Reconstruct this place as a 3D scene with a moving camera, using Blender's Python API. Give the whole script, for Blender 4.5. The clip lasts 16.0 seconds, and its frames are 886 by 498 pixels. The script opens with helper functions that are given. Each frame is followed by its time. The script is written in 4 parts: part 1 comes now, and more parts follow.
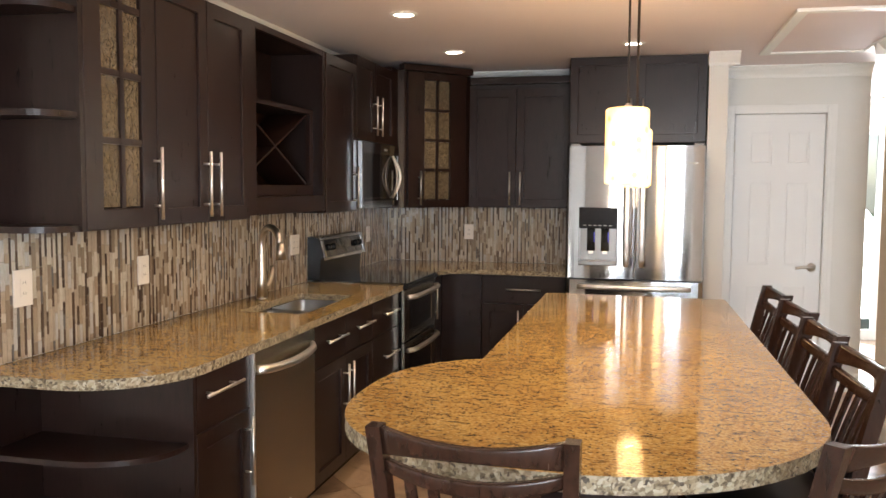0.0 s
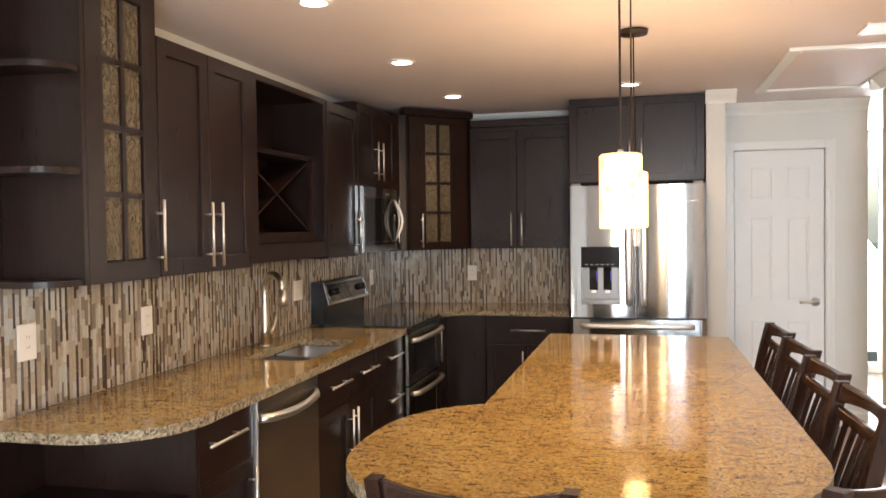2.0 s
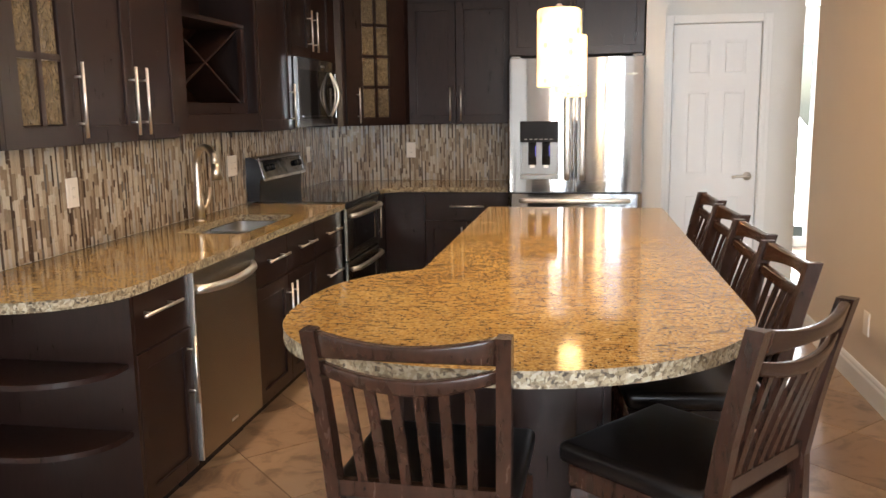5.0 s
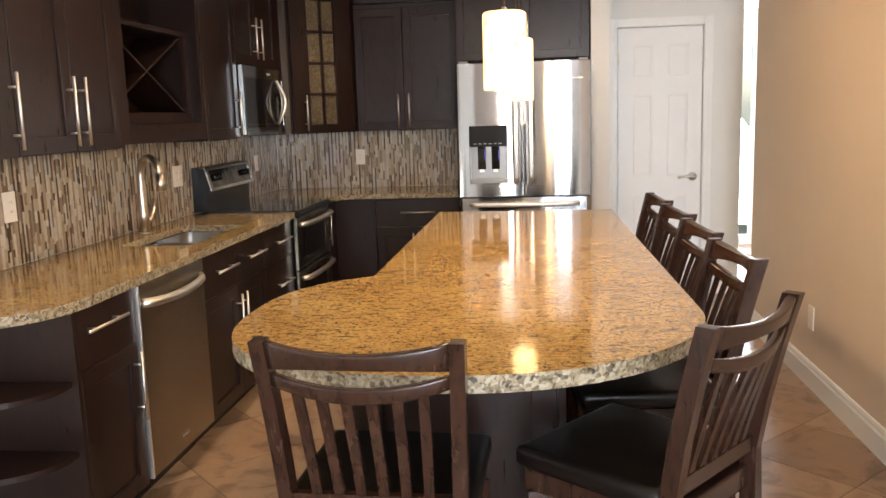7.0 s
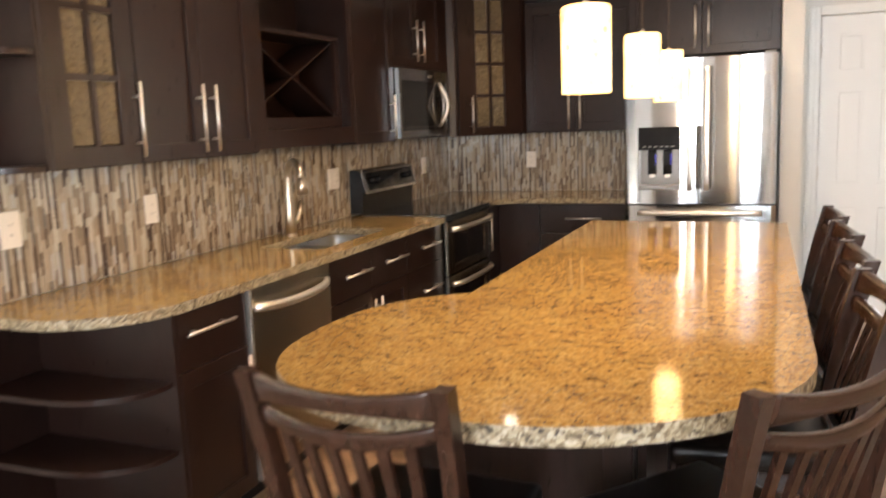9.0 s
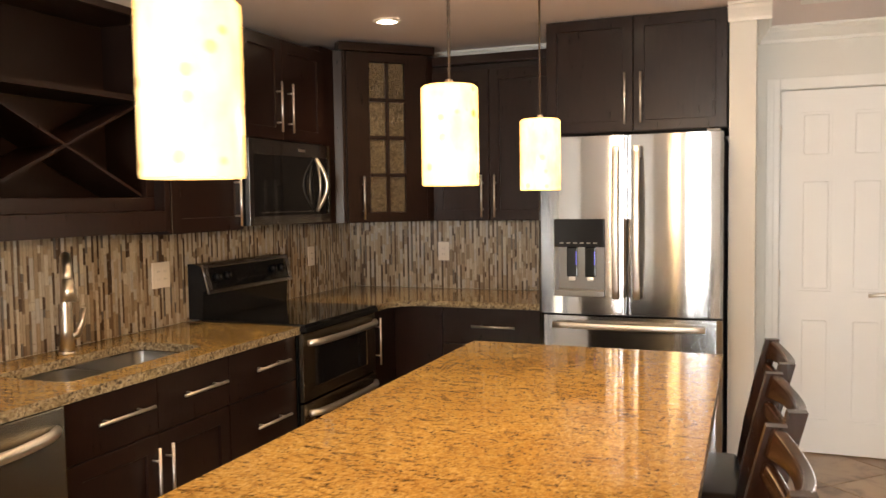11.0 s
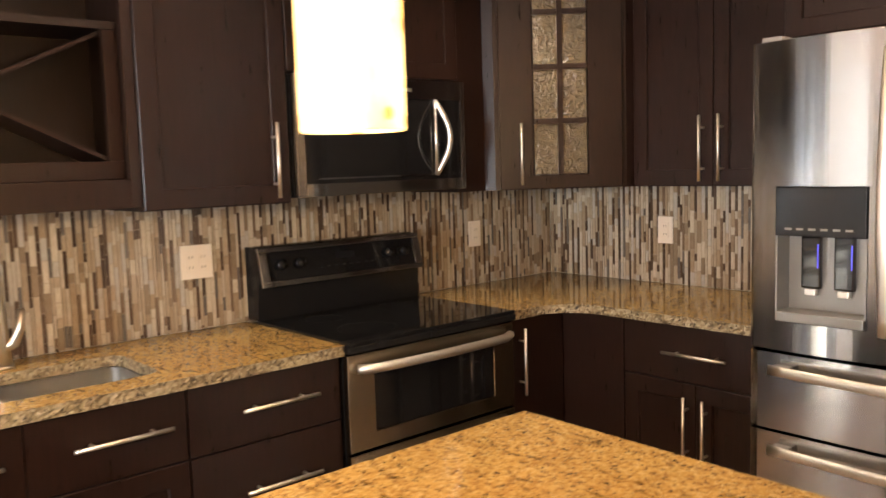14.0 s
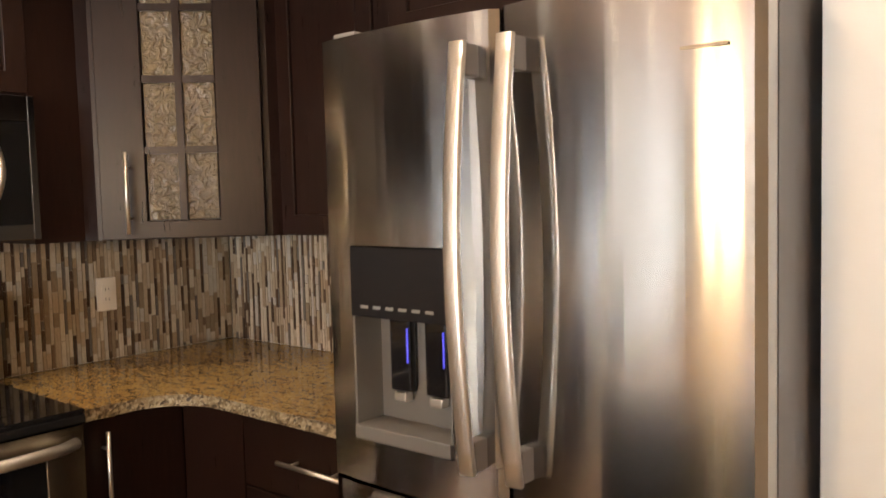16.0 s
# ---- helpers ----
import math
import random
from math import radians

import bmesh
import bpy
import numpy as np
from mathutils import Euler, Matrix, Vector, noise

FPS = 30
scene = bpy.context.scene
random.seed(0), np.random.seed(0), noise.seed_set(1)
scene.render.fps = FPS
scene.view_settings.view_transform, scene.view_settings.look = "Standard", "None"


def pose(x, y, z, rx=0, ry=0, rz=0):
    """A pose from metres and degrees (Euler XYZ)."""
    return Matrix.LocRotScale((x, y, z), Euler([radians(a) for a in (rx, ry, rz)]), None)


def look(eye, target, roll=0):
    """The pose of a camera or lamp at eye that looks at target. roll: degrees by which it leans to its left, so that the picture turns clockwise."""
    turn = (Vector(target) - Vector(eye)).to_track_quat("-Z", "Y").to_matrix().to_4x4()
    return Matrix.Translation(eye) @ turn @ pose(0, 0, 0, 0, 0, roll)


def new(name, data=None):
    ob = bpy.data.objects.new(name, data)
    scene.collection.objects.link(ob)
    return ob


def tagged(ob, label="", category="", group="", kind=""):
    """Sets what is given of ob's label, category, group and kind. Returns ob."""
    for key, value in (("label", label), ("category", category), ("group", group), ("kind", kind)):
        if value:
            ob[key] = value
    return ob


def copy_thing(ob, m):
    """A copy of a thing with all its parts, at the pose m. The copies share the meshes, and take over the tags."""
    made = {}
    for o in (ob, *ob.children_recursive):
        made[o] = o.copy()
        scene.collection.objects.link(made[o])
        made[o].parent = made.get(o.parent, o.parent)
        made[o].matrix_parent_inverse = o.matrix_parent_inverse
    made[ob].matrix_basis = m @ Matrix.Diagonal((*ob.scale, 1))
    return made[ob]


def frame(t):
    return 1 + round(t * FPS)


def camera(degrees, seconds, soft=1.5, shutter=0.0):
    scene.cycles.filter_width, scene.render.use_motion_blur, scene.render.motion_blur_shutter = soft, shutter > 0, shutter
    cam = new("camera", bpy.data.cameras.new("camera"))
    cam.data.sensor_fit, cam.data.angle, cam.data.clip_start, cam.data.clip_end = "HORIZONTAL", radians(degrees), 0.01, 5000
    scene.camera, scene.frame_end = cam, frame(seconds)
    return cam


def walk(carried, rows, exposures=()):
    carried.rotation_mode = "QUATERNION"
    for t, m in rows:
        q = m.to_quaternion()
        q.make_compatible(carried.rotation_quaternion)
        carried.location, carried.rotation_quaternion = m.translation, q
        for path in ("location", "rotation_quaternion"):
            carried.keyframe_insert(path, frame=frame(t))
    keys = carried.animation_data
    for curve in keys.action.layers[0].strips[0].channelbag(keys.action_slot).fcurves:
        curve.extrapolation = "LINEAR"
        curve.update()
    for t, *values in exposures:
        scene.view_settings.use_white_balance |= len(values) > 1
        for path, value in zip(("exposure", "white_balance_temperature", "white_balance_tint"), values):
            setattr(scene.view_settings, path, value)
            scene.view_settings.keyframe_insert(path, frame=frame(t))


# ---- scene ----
cam = camera(56.4, 16.0, shutter=0.5)
PATH = [
    (0, (2.057, -6.533, 1.492), (1.587, -4.594, 1.344), 0.4),
    (0.5, (2.064, -6.538, 1.483), (1.574, -4.604, 1.342), 0.2),
    (1, (2.069, -6.538, 1.482), (1.577, -4.605, 1.338), 0.1),
    (1.5, (2.076, -6.541, 1.496), (1.592, -4.605, 1.365), -0.3),
    (2, (2.084, -6.547, 1.519), (1.599, -4.607, 1.464), -0.8),
    (2.5, (2.082, -6.534, 1.511), (1.595, -4.595, 1.49), -0.7),
    (3, (2.084, -6.535, 1.492), (1.611, -4.594, 1.403), -0.7),
    (3.5, (2.085, -6.529, 1.467), (1.642, -4.591, 1.254), -0.7),
    (4, (2.087, -6.525, 1.449), (1.684, -4.592, 1.13), -0.9),
    (6.5, (2.095, -6.513, 1.444), (1.835, -4.558, 1.111), -1.5),
    (7, (2.094, -6.505, 1.441), (1.863, -4.545, 1.123), -1.8),
    (7.5, (2.139, -6.481, 1.447), (1.777, -4.431, 1.096), -2.3),
    (8, (2.263, -6.416, 1.437), (1.624, -4.55, 1.111), -1.3),
    (8.5, (2.386, -6.352, 1.438), (1.611, -4.541, 1.093), -1.5),
    (9, (2.431, -6.21, 1.453), (1.691, -4.377, 1.148), -2.2),
    (9.5, (2.423, -5.923, 1.483), (1.855, -4.01, 1.351), -2.8),
    (12, (2.775, -4.39, 1.476), (1.792, -2.653, 1.339), -0.3),
    (12.5, (2.791, -4.078, 1.486), (1.64, -2.448, 1.353), -0.9),
    (13, (2.829, -3.769, 1.468), (1.501, -2.282, 1.313), -1.0),
    (13.5, (2.834, -3.491, 1.443), (1.397, -2.116, 1.238), -0.3),
    (14, (2.785, -3.182, 1.46), (1.291, -1.867, 1.256), -1.8),
    (14.5, (2.809, -2.85, 1.457), (1.289, -1.565, 1.261), -2.0),
    (15, (2.84, -2.51, 1.457), (1.425, -1.112, 1.242), -0.7),
    (15.5, (2.82, -2.248, 1.465), (1.602, -0.672, 1.284), -0.9),
    (16, (2.836, -2.03, 1.467), (1.555, -0.5, 1.331), -1.5),
]
walk(cam, [(t, look(eye, target, roll)) for t, eye, target, roll in PATH], [(0, 0.5, 6250, 10), (4, 0.55, 6250, 10), (7, 0.65, 6250, 10), (9.5, 0.8, 6700, 11), (12, 0.47, 7700, 13), (12.5, 0.74, 7700, 13), (13.5, 1.1, 7000, 12), (14.5, 1.55, 6500, 11), (15.3, 1.7, 6400, 10), (16, 1.05, 6700, 11)])

# ---- world and light ----
world = bpy.data.worlds.new("World")
scene.world = world
world.use_nodes = True
wn = world.node_tree.nodes
sky = wn.new("ShaderNodeTexSky")
sky.sky_type = "NISHITA"
sky.sun_disc = False
sky.sun_elevation = radians(40)
sky.sun_rotation = radians(200)
world.node_tree.links.new(sky.outputs[0], wn["Background"].inputs[0])
wn["Background"].inputs[1].default_value = 0.12


def lamp(name, kind, m, energy, color=(1, 1, 1), size=(1, 1), spread=180, angle=90):
    d = bpy.data.lights.new(name, kind)
    d.energy, d.color = energy, color
    if kind == "AREA":
        d.shape, d.size, d.size_y = "RECTANGLE", size[0], size[1]
        d.spread = radians(spread)
    elif kind == "SPOT":
        d.spot_size, d.spot_blend, d.shadow_soft_size = radians(angle), 0.6, size[0]
    elif kind == "SUN":
        d.angle = size[0]
    else:
        d.shadow_soft_size = size[0]
    ob = new(name, d)
    ob.matrix_world = m
    return ob


CEIL = 2.405
BACK_Y = -9.6
lamp("sun", "SUN", look((0, 0, 10), (0.6, 6, 4.2)), 2.5, (1, 0.95, 0.88), (0.009,))
# daylight through the glass door behind the walk and through the hall's glass door
lamp("terrace_daylight", "AREA", look((2.9, BACK_Y - 0.05, 1.15), (2.5, 0, 1.0)), 193, (0.87, 0.94, 1), (1.4, 2.1))
lamp("hall_daylight", "AREA", look((4.35, 2.45, 1.2), (4.1, 0, 1.0)), 100, (0.95, 0.98, 1), (1.1, 2.0))
# weak added fill from the right; no such source is known
lamp("side_fill", "AREA", look((5.03, -6.6, 1.3), (0, -6.3, 1.0)), 14, (0.95, 0.98, 1), (2.0, 1.4))
PENDANTS = [(2.008, -4.2), (2.022, -3.386), (2.019, -2.636)]
DOWNLIGHTS = [(0.816, -3.505), (0.802, -2.27), (0.792, -1.04), (1.971, -1.144), (0.816, -4.75)]
for px, py in PENDANTS:
    lamp("pendant_bulb", "POINT", pose(px, py, 1.60), 12, (1, 0.67, 0.35), (0.03,))
for px, py in DOWNLIGHTS:
    lamp("downlight_bulb", "SPOT", pose(px, py, CEIL - 0.012), 19, (1, 0.8, 0.58), (0.05,), angle=125)


# ---- materials ----
def material(name, base=(0.8, 0.8, 0.8), rough=0.5, metal=0.0):
    m = bpy.data.materials.new(name)
    m.use_nodes = True
    b = m.node_tree.nodes["Principled BSDF"]
    b.inputs["Base Color"].default_value = (*base, 1)
    b.inputs["Roughness"].default_value = rough
    b.inputs["Metallic"].default_value = metal
    return m


def node(m, kind, **values):
    n = m.node_tree.nodes.new(kind)
    for k, v in values.items():
        n.inputs[k.replace("_", " ")].default_value = v
    return n


def join(m, a, b):
    m.node_tree.links.new(a, b)


def bsdf(m):
    return m.node_tree.nodes["Principled BSDF"]


def coords(m, scale=(1, 1, 1), turn=(0, 0, 0)):
    g = m.node_tree.nodes.new("ShaderNodeNewGeometry")
    mp = node(m, "ShaderNodeMapping", Scale=scale, Rotation=turn)
    join(m, g.outputs["Position"], mp.inputs["Vector"])
    return mp.outputs[0]


def ramp(m, fac, stops, mode="LINEAR"):
    r = m.node_tree.nodes.new("ShaderNodeValToRGB")
    r.color_ramp.interpolation = mode
    e = r.color_ramp.elements
    while len(e) < len(stops):
        e.new(0.5)
    for i, (p, c) in enumerate(stops):
        e[i].position, e[i].color = p, (*c, 1)
    join(m, fac, r.inputs[0])
    return r.outputs[0]


def mix(m, fac, a, b, mode="MIX"):
    n = m.node_tree.nodes.new("ShaderNodeMix")
    n.data_type, n.blend_type = "RGBA", mode
    for s, v in ((n.inputs[0], fac), (n.inputs[6], a), (n.inputs[7], b)):
        if isinstance(v, (int, float)):
            s.default_value = v
        elif isinstance(v, tuple):
            s.default_value = (*v, 1)
        else:
            join(m, v, s)
    return n.outputs[2]


def bump(m, height, strength=0.2, distance=0.002):
    n = node(m, "ShaderNodeBump", Strength=strength, Distance=distance)
    join(m, height, n.inputs["Height"])
    join(m, n.outputs[0], bsdf(m).inputs["Normal"])
    return n


def noise_tex(m, vec, scale, detail=4, rough=0.55, distort=0.0):
    n = node(m, "ShaderNodeTexNoise", Scale=scale, Detail=detail, Roughness=rough, Distortion=distort)
    join(m, vec, n.inputs["Vector"])
    return n.outputs[0]


def wood(name, dark, light, rough=0.32, grain=(14, 14, 1.6)):
    m = material(name, dark, rough)
    v = coords(m, grain)
    g = noise_tex(m, v, 6, 6, 0.6, 0.4)
    big = noise_tex(m, coords(m), 1.7, 2)
    c = ramp(m, g, [(0.3, dark), (0.75, light)])
    c = mix(m, big, c, tuple(x * 0.75 for x in dark))
    join(m, c, bsdf(m).inputs["Base Color"])
    r = node(m, "ShaderNodeMapRange")
    r.inputs["To Min"].default_value, r.inputs["To Max"].default_value = rough - 0.06, rough + 0.14
    join(m, g, r.inputs["Value"])
    join(m, r.outputs[0], bsdf(m).inputs["Roughness"])
    bump(m, g, 0.06, 0.0008)
    bsdf(m).inputs["Specular IOR Level"].default_value = 0.27
    return m


def steel(name, base=(0.5, 0.5, 0.5), rough=0.135, aniso=0.97, grain=(0, 0, 1)):
    """Brushed metal; grain is the direction in which highlights stretch."""
    m = material(name, base, rough, 1.0)
    fine = noise_tex(m, coords(m, tuple(3 + 90 * abs(g) for g in grain)), 4, 3)
    r = node(m, "ShaderNodeMapRange")
    r.inputs["To Min"].default_value, r.inputs["To Max"].default_value = rough - 0.01, rough + 0.012
    join(m, fine, r.inputs["Value"])
    join(m, r.outputs[0], bsdf(m).inputs["Roughness"])
    smudge = ramp(m, noise_tex(m, coords(m), 2.6, 4), [(0.3, tuple(c * 0.88 for c in base)), (0.7, base)])
    join(m, smudge, bsdf(m).inputs["Base Color"])
    if aniso:
        v = node(m, "ShaderNodeCombineXYZ", X=grain[0], Y=grain[1], Z=grain[2])
        bsdf(m).inputs["Anisotropic"].default_value = aniso
        bsdf(m).inputs["Anisotropic Rotation"].default_value = 0.0
        join(m, v.outputs[0], bsdf(m).inputs["Tangent"])
    return m


def granite(name, polished=True):
    m = material(name, (0.5, 0.36, 0.2), 0.07 if polished else 0.55)
    v = coords(m)
    cells = node(m, "ShaderNodeTexVoronoi", Scale=170.0 if polished else 120.0)
    warp = noise_tex(m, v, 40, 3)
    vm = m.node_tree.nodes.new("ShaderNodeVectorMath")
    vm.operation = "MULTIPLY_ADD"
    w = node(m, "ShaderNodeCombineXYZ")
    for i in range(3):
        join(m, warp, w.inputs[i])
    join(m, w.outputs[0], vm.inputs[0])
    vm.inputs[1].default_value = (0.02, 0.02, 0.02)
    join(m, v, vm.inputs[2])
    join(m, vm.outputs[0], cells.inputs["Vector"])
    hue = m.node_tree.nodes.new("ShaderNodeSeparateColor")
    join(m, cells.outputs["Color"], hue.inputs[0])
    if polished:
        stops = [(0.0, (0.13, 0.08, 0.04)), (0.07, (0.29, 0.18, 0.085)), (0.2, (0.42, 0.265, 0.1)), (0.5, (0.53, 0.35, 0.14)), (0.78, (0.6, 0.43, 0.2)), (1, (0.64, 0.5, 0.29))]
    else:
        stops = [(0.0, (0.07, 0.055, 0.04)), (0.18, (0.25, 0.2, 0.13)), (0.4, (0.4, 0.34, 0.23)), (0.7, (0.56, 0.5, 0.38)), (1, (0.66, 0.63, 0.54))]
    c = ramp(m, hue.outputs[0], stops)
    veins = noise_tex(m, coords(m, (0.45, 1.9, 1), (0, 0, 0.12)), 38, 6, 0.7, 0.6)
    dark = ramp(m, veins, [(0.37, (0.36, 0.3, 0.22)), (0.46, (1, 1, 1))])
    c = mix(m, 1.0, c, dark, "MULTIPLY")
    drift = ramp(m, noise_tex(m, v, 3.5, 3), [(0.35, (0.82, 0.76, 0.7)), (0.65, (1, 1, 1))])
    c = mix(m, 1.0, c, drift, "MULTIPLY")
    c = mix(m, 1.0, c, (0.71, 0.69, 0.58) if polished else (0.6, 0.57, 0.5), "MULTIPLY")
    join(m, c, bsdf(m).inputs["Base Color"])
    bump(m, noise_tex(m, v, 60, 4), 0.04 if polished else 0.6, 0.0008 if polished else 0.004)
    return m


def paint(name, base, rough=0.6, grain=0.12):
    m = material(name, base, rough)
    v = coords(m)
    c = ramp(m, noise_tex(m, v, 1.3, 3), [(0.3, tuple(x * 0.95 for x in base)), (0.7, base)])
    join(m, c, bsdf(m).inputs["Base Color"])
    bump(m, noise_tex(m, v, 130, 3), grain, 0.0012)
    return m


def random_ramp(m, stops, per_island, mode="CONSTANT"):
    n = m.node_tree.nodes.new("ShaderNodeNewGeometry" if per_island else "ShaderNodeObjectInfo")
    return ramp(m, n.outputs["Random Per Island" if per_island else "Random"], stops, mode)


PALE = [(0.0, (0.42, 0.345, 0.255)), (0.26, (0.54, 0.475, 0.38)), (0.5, (0.35, 0.275, 0.19)), (0.68, (0.46, 0.43, 0.385)), (0.86, (0.26, 0.2, 0.14))]
DEEP = [(0.0, (0.1, 0.066, 0.046)), (0.2, (0.4, 0.33, 0.245)), (0.4, (0.07, 0.046, 0.034)), (0.56, (0.48, 0.42, 0.335)), (0.74, (0.19, 0.135, 0.092)), (0.88, (0.15, 0.135, 0.12))]


def stick_material(name, stops, per_island):
    m = material(name, (0.4, 0.3, 0.2), 0.2)
    c = random_ramp(m, stops, per_island)
    g = ramp(m, noise_tex(m, coords(m, (30, 30, 8)), 5, 4), [(0.3, (0.8, 0.77, 0.73)), (0.7, (1, 1, 1))])
    join(m, mix(m, 1.0, c, g, "MULTIPLY"), bsdf(m).inputs["Base Color"])
    return m


def tile_material(name, per_island):
    m = material(name, (0.4, 0.27, 0.17), 0.32)
    c = random_ramp(m, [(0, (0.3, 0.2, 0.13)), (0.5, (0.41, 0.29, 0.185)), (1, (0.24, 0.155, 0.1))], per_island, "LINEAR")
    v = coords(m)
    a = ramp(m, noise_tex(m, v, 5, 6, 0.6, 1.2), [(0.36, (0.5, 0.46, 0.43)), (0.5, (0.95, 0.9, 0.85)), (0.66, (1.0, 0.98, 0.93))])
    join(m, mix(m, 1.0, c, a, "MULTIPLY"), bsdf(m).inputs["Base Color"])
    bump(m, noise_tex(m, v, 22, 5), 0.18, 0.003)
    return m


def glowing(name, color, strength, base=(0.9, 0.85, 0.7)):
    m = material(name, base, 0.25)
    bsdf(m).inputs["Emission Color"].default_value = (*color, 1)
    bsdf(m).inputs["Emission Strength"].default_value = strength
    return m


M_WOOD = wood("espresso_wood", (0.0135, 0.0063, 0.0049), (0.028, 0.0132, 0.0094), 0.27)
M_CARCASS = wood("espresso_inside", (0.011, 0.005, 0.0038), (0.022, 0.01, 0.007), 0.4)
M_CHAIR = wood("chair_wood", (0.022, 0.0095, 0.006), (0.058, 0.025, 0.0155), 0.2, (9, 9, 2))
bsdf(M_CHAIR).inputs["Specular IOR Level"].default_value = 0.45
# sparse pale scuffs on the chair wood
_sc = ramp(M_CHAIR, noise_tex(M_CHAIR, coords(M_CHAIR), 48, 5, 0.7), [(0.71, (0, 0, 0)), (0.75, (1, 1, 1))])
_old = bsdf(M_CHAIR).inputs["Base Color"].links[0].from_socket
join(M_CHAIR, mix(M_CHAIR, _sc, _old, (0.2, 0.12, 0.08)), bsdf(M_CHAIR).inputs["Base Color"])
M_LEATHER = material("black_leather", (0.006, 0.0045, 0.004), 0.3)
bsdf(M_LEATHER).inputs["Specular IOR Level"].default_value = 0.35
bump(M_LEATHER, noise_tex(M_LEATHER, coords(M_LEATHER), 160, 3), 0.25, 0.001)
M_STEEL = steel("brushed_steel")
# darker copy of the steel, with brown-gold reflections put into its colour
M_STEEL_DARK = steel("warm_reflection_steel", (0.42, 0.37, 0.29), 0.24)
M_NICKEL = steel("satin_nickel", (0.78, 0.74, 0.68), 0.38, 0)
M_FAUCET = steel("warm_nickel", (0.62, 0.55, 0.45), 0.33, 0)
M_SINK = steel("sink_steel", (0.5, 0.5, 0.49), 0.3, 0)
M_BLACKGLASS = material("black_glass", (0.008, 0.008, 0.009), 0.06)
M_RING = material("burner_print", (0.035, 0.035, 0.036), 0.2)
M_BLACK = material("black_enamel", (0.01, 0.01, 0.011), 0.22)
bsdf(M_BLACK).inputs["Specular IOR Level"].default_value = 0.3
M_GREYPLASTIC = material("grey_plastic", (0.2, 0.19, 0.19), 0.4)
M_DISPENSER = material("dispenser_panel", (0.012, 0.012, 0.014), 0.12)
bsdf(M_DISPENSER).inputs["Specular IOR Level"].default_value = 0.25
M_RECESS = material("dispenser_lining", (0.22, 0.215, 0.21), 0.3, 0.5)
M_GRANITE = granite("polished_granite")
M_EDGE = granite("chiselled_granite_edge", False)
M_WALL = paint("beige_paint", (0.64, 0.535, 0.42))
M_WHITEWALL = paint("pale_paint", (0.72, 0.72, 0.68))
M_CEIL = paint("ceiling_paint", (0.79, 0.7, 0.695), 0.75, 0.2)
M_TRIM = paint("white_trim", (0.8, 0.8, 0.77), 0.35, 0.03)
M_DOOR = paint("white_door", (0.8, 0.81, 0.8), 0.4, 0.05)
M_OUTLET = material("outlet_plastic", (0.76, 0.7, 0.62), 0.35)
M_SLOT = material("outlet_slot", (0.25, 0.22, 0.19), 0.5)
M_GROUT = paint("grout", (0.3, 0.25, 0.19), 0.85, 0.3)
M_TILEGROUT = paint("floor_grout", (0.16, 0.11, 0.075), 0.9, 0.3)
M_STICK = [stick_material("pale_mosaic_stick", PALE, False), stick_material("deep_mosaic_stick", DEEP, False)]
M_STICKS = [stick_material("pale_mosaic_rest", PALE, True), stick_material("deep_mosaic_rest", DEEP, True)]
M_TILE = tile_material("slate_tile", False)
M_TILES = tile_material("slate_tile_rest", True)
M_BULB = glowing("downlight_glow", (1, 0.86, 0.66), 14)
M_BLUE = glowing("dispenser_light", (0.08, 0.08, 1), 0.35, (0.1, 0.1, 0.5))
M_WHITEMARK = material("pale_print", (0.22, 0.22, 0.21), 0.4)
M_CORD = material("dark_cord", (0.05, 0.035, 0.025), 0.4, 0.6)
M_LAWN = paint("outside_ground", (0.2, 0.22, 0.12), 0.9)

# glowing amber pendant glass with small dark flecks near its rims
M_SHADE = material("art_glass", (0.9, 0.8, 0.55), 0.2)
_v = coords(M_SHADE)
_spots = node(M_SHADE, "ShaderNodeTexVoronoi", Scale=26.0)
join(M_SHADE, _v, _spots.inputs["Vector"])
_fleck = ramp(M_SHADE, _spots.outputs["Distance"], [(0.16, (0.35, 0.16, 0.02)), (0.24, (1, 0.83, 0.5))])
_cloud = ramp(M_SHADE, noise_tex(M_SHADE, coords(M_SHADE, (1, 1, 0.5)), 22, 4), [(0.3, (1, 0.55, 0.16)), (0.6, (1, 0.84, 0.5))])
_col = mix(M_SHADE, 1.0, _fleck, _cloud, "MULTIPLY")
join(M_SHADE, _col, bsdf(M_SHADE).inputs["Emission Color"])
bsdf(M_SHADE).inputs["Emission Strength"].default_value = 1.75

# seeded glass of the cabinet doors; the room's reflection is put into its tan colour
M_SEEDED = material("seeded_glass", (0.2, 0.15, 0.085), 0.1)
_n = noise_tex(M_SEEDED, coords(M_SEEDED), 38, 3, 0.5, 1.5)
bump(M_SEEDED, _n, 0.8, 0.012)
_sc = ramp(M_SEEDED, _n, [(0.3, (0.07, 0.052, 0.03)), (0.7, (0.125, 0.093, 0.052))])
join(M_SEEDED, _sc, bsdf(M_SEEDED).inputs["Base Color"])
bsdf(M_SEEDED).inputs["Specular IOR Level"].default_value = 0.6

M_PANE = material("clear_glass", (1, 1, 1), 0.02)
bsdf(M_PANE).inputs["Transmission Weight"].default_value = 1.0


# ---- building helpers ----
ORIGIN = {}


def thing(name, at, label="", category="", group="", kind=""):
    ob = tagged(new(name), label, category, group, kind)
    ob.location = at
    ob.empty_display_size = 0.05
    ORIGIN[ob.name] = Vector(at)
    return ob


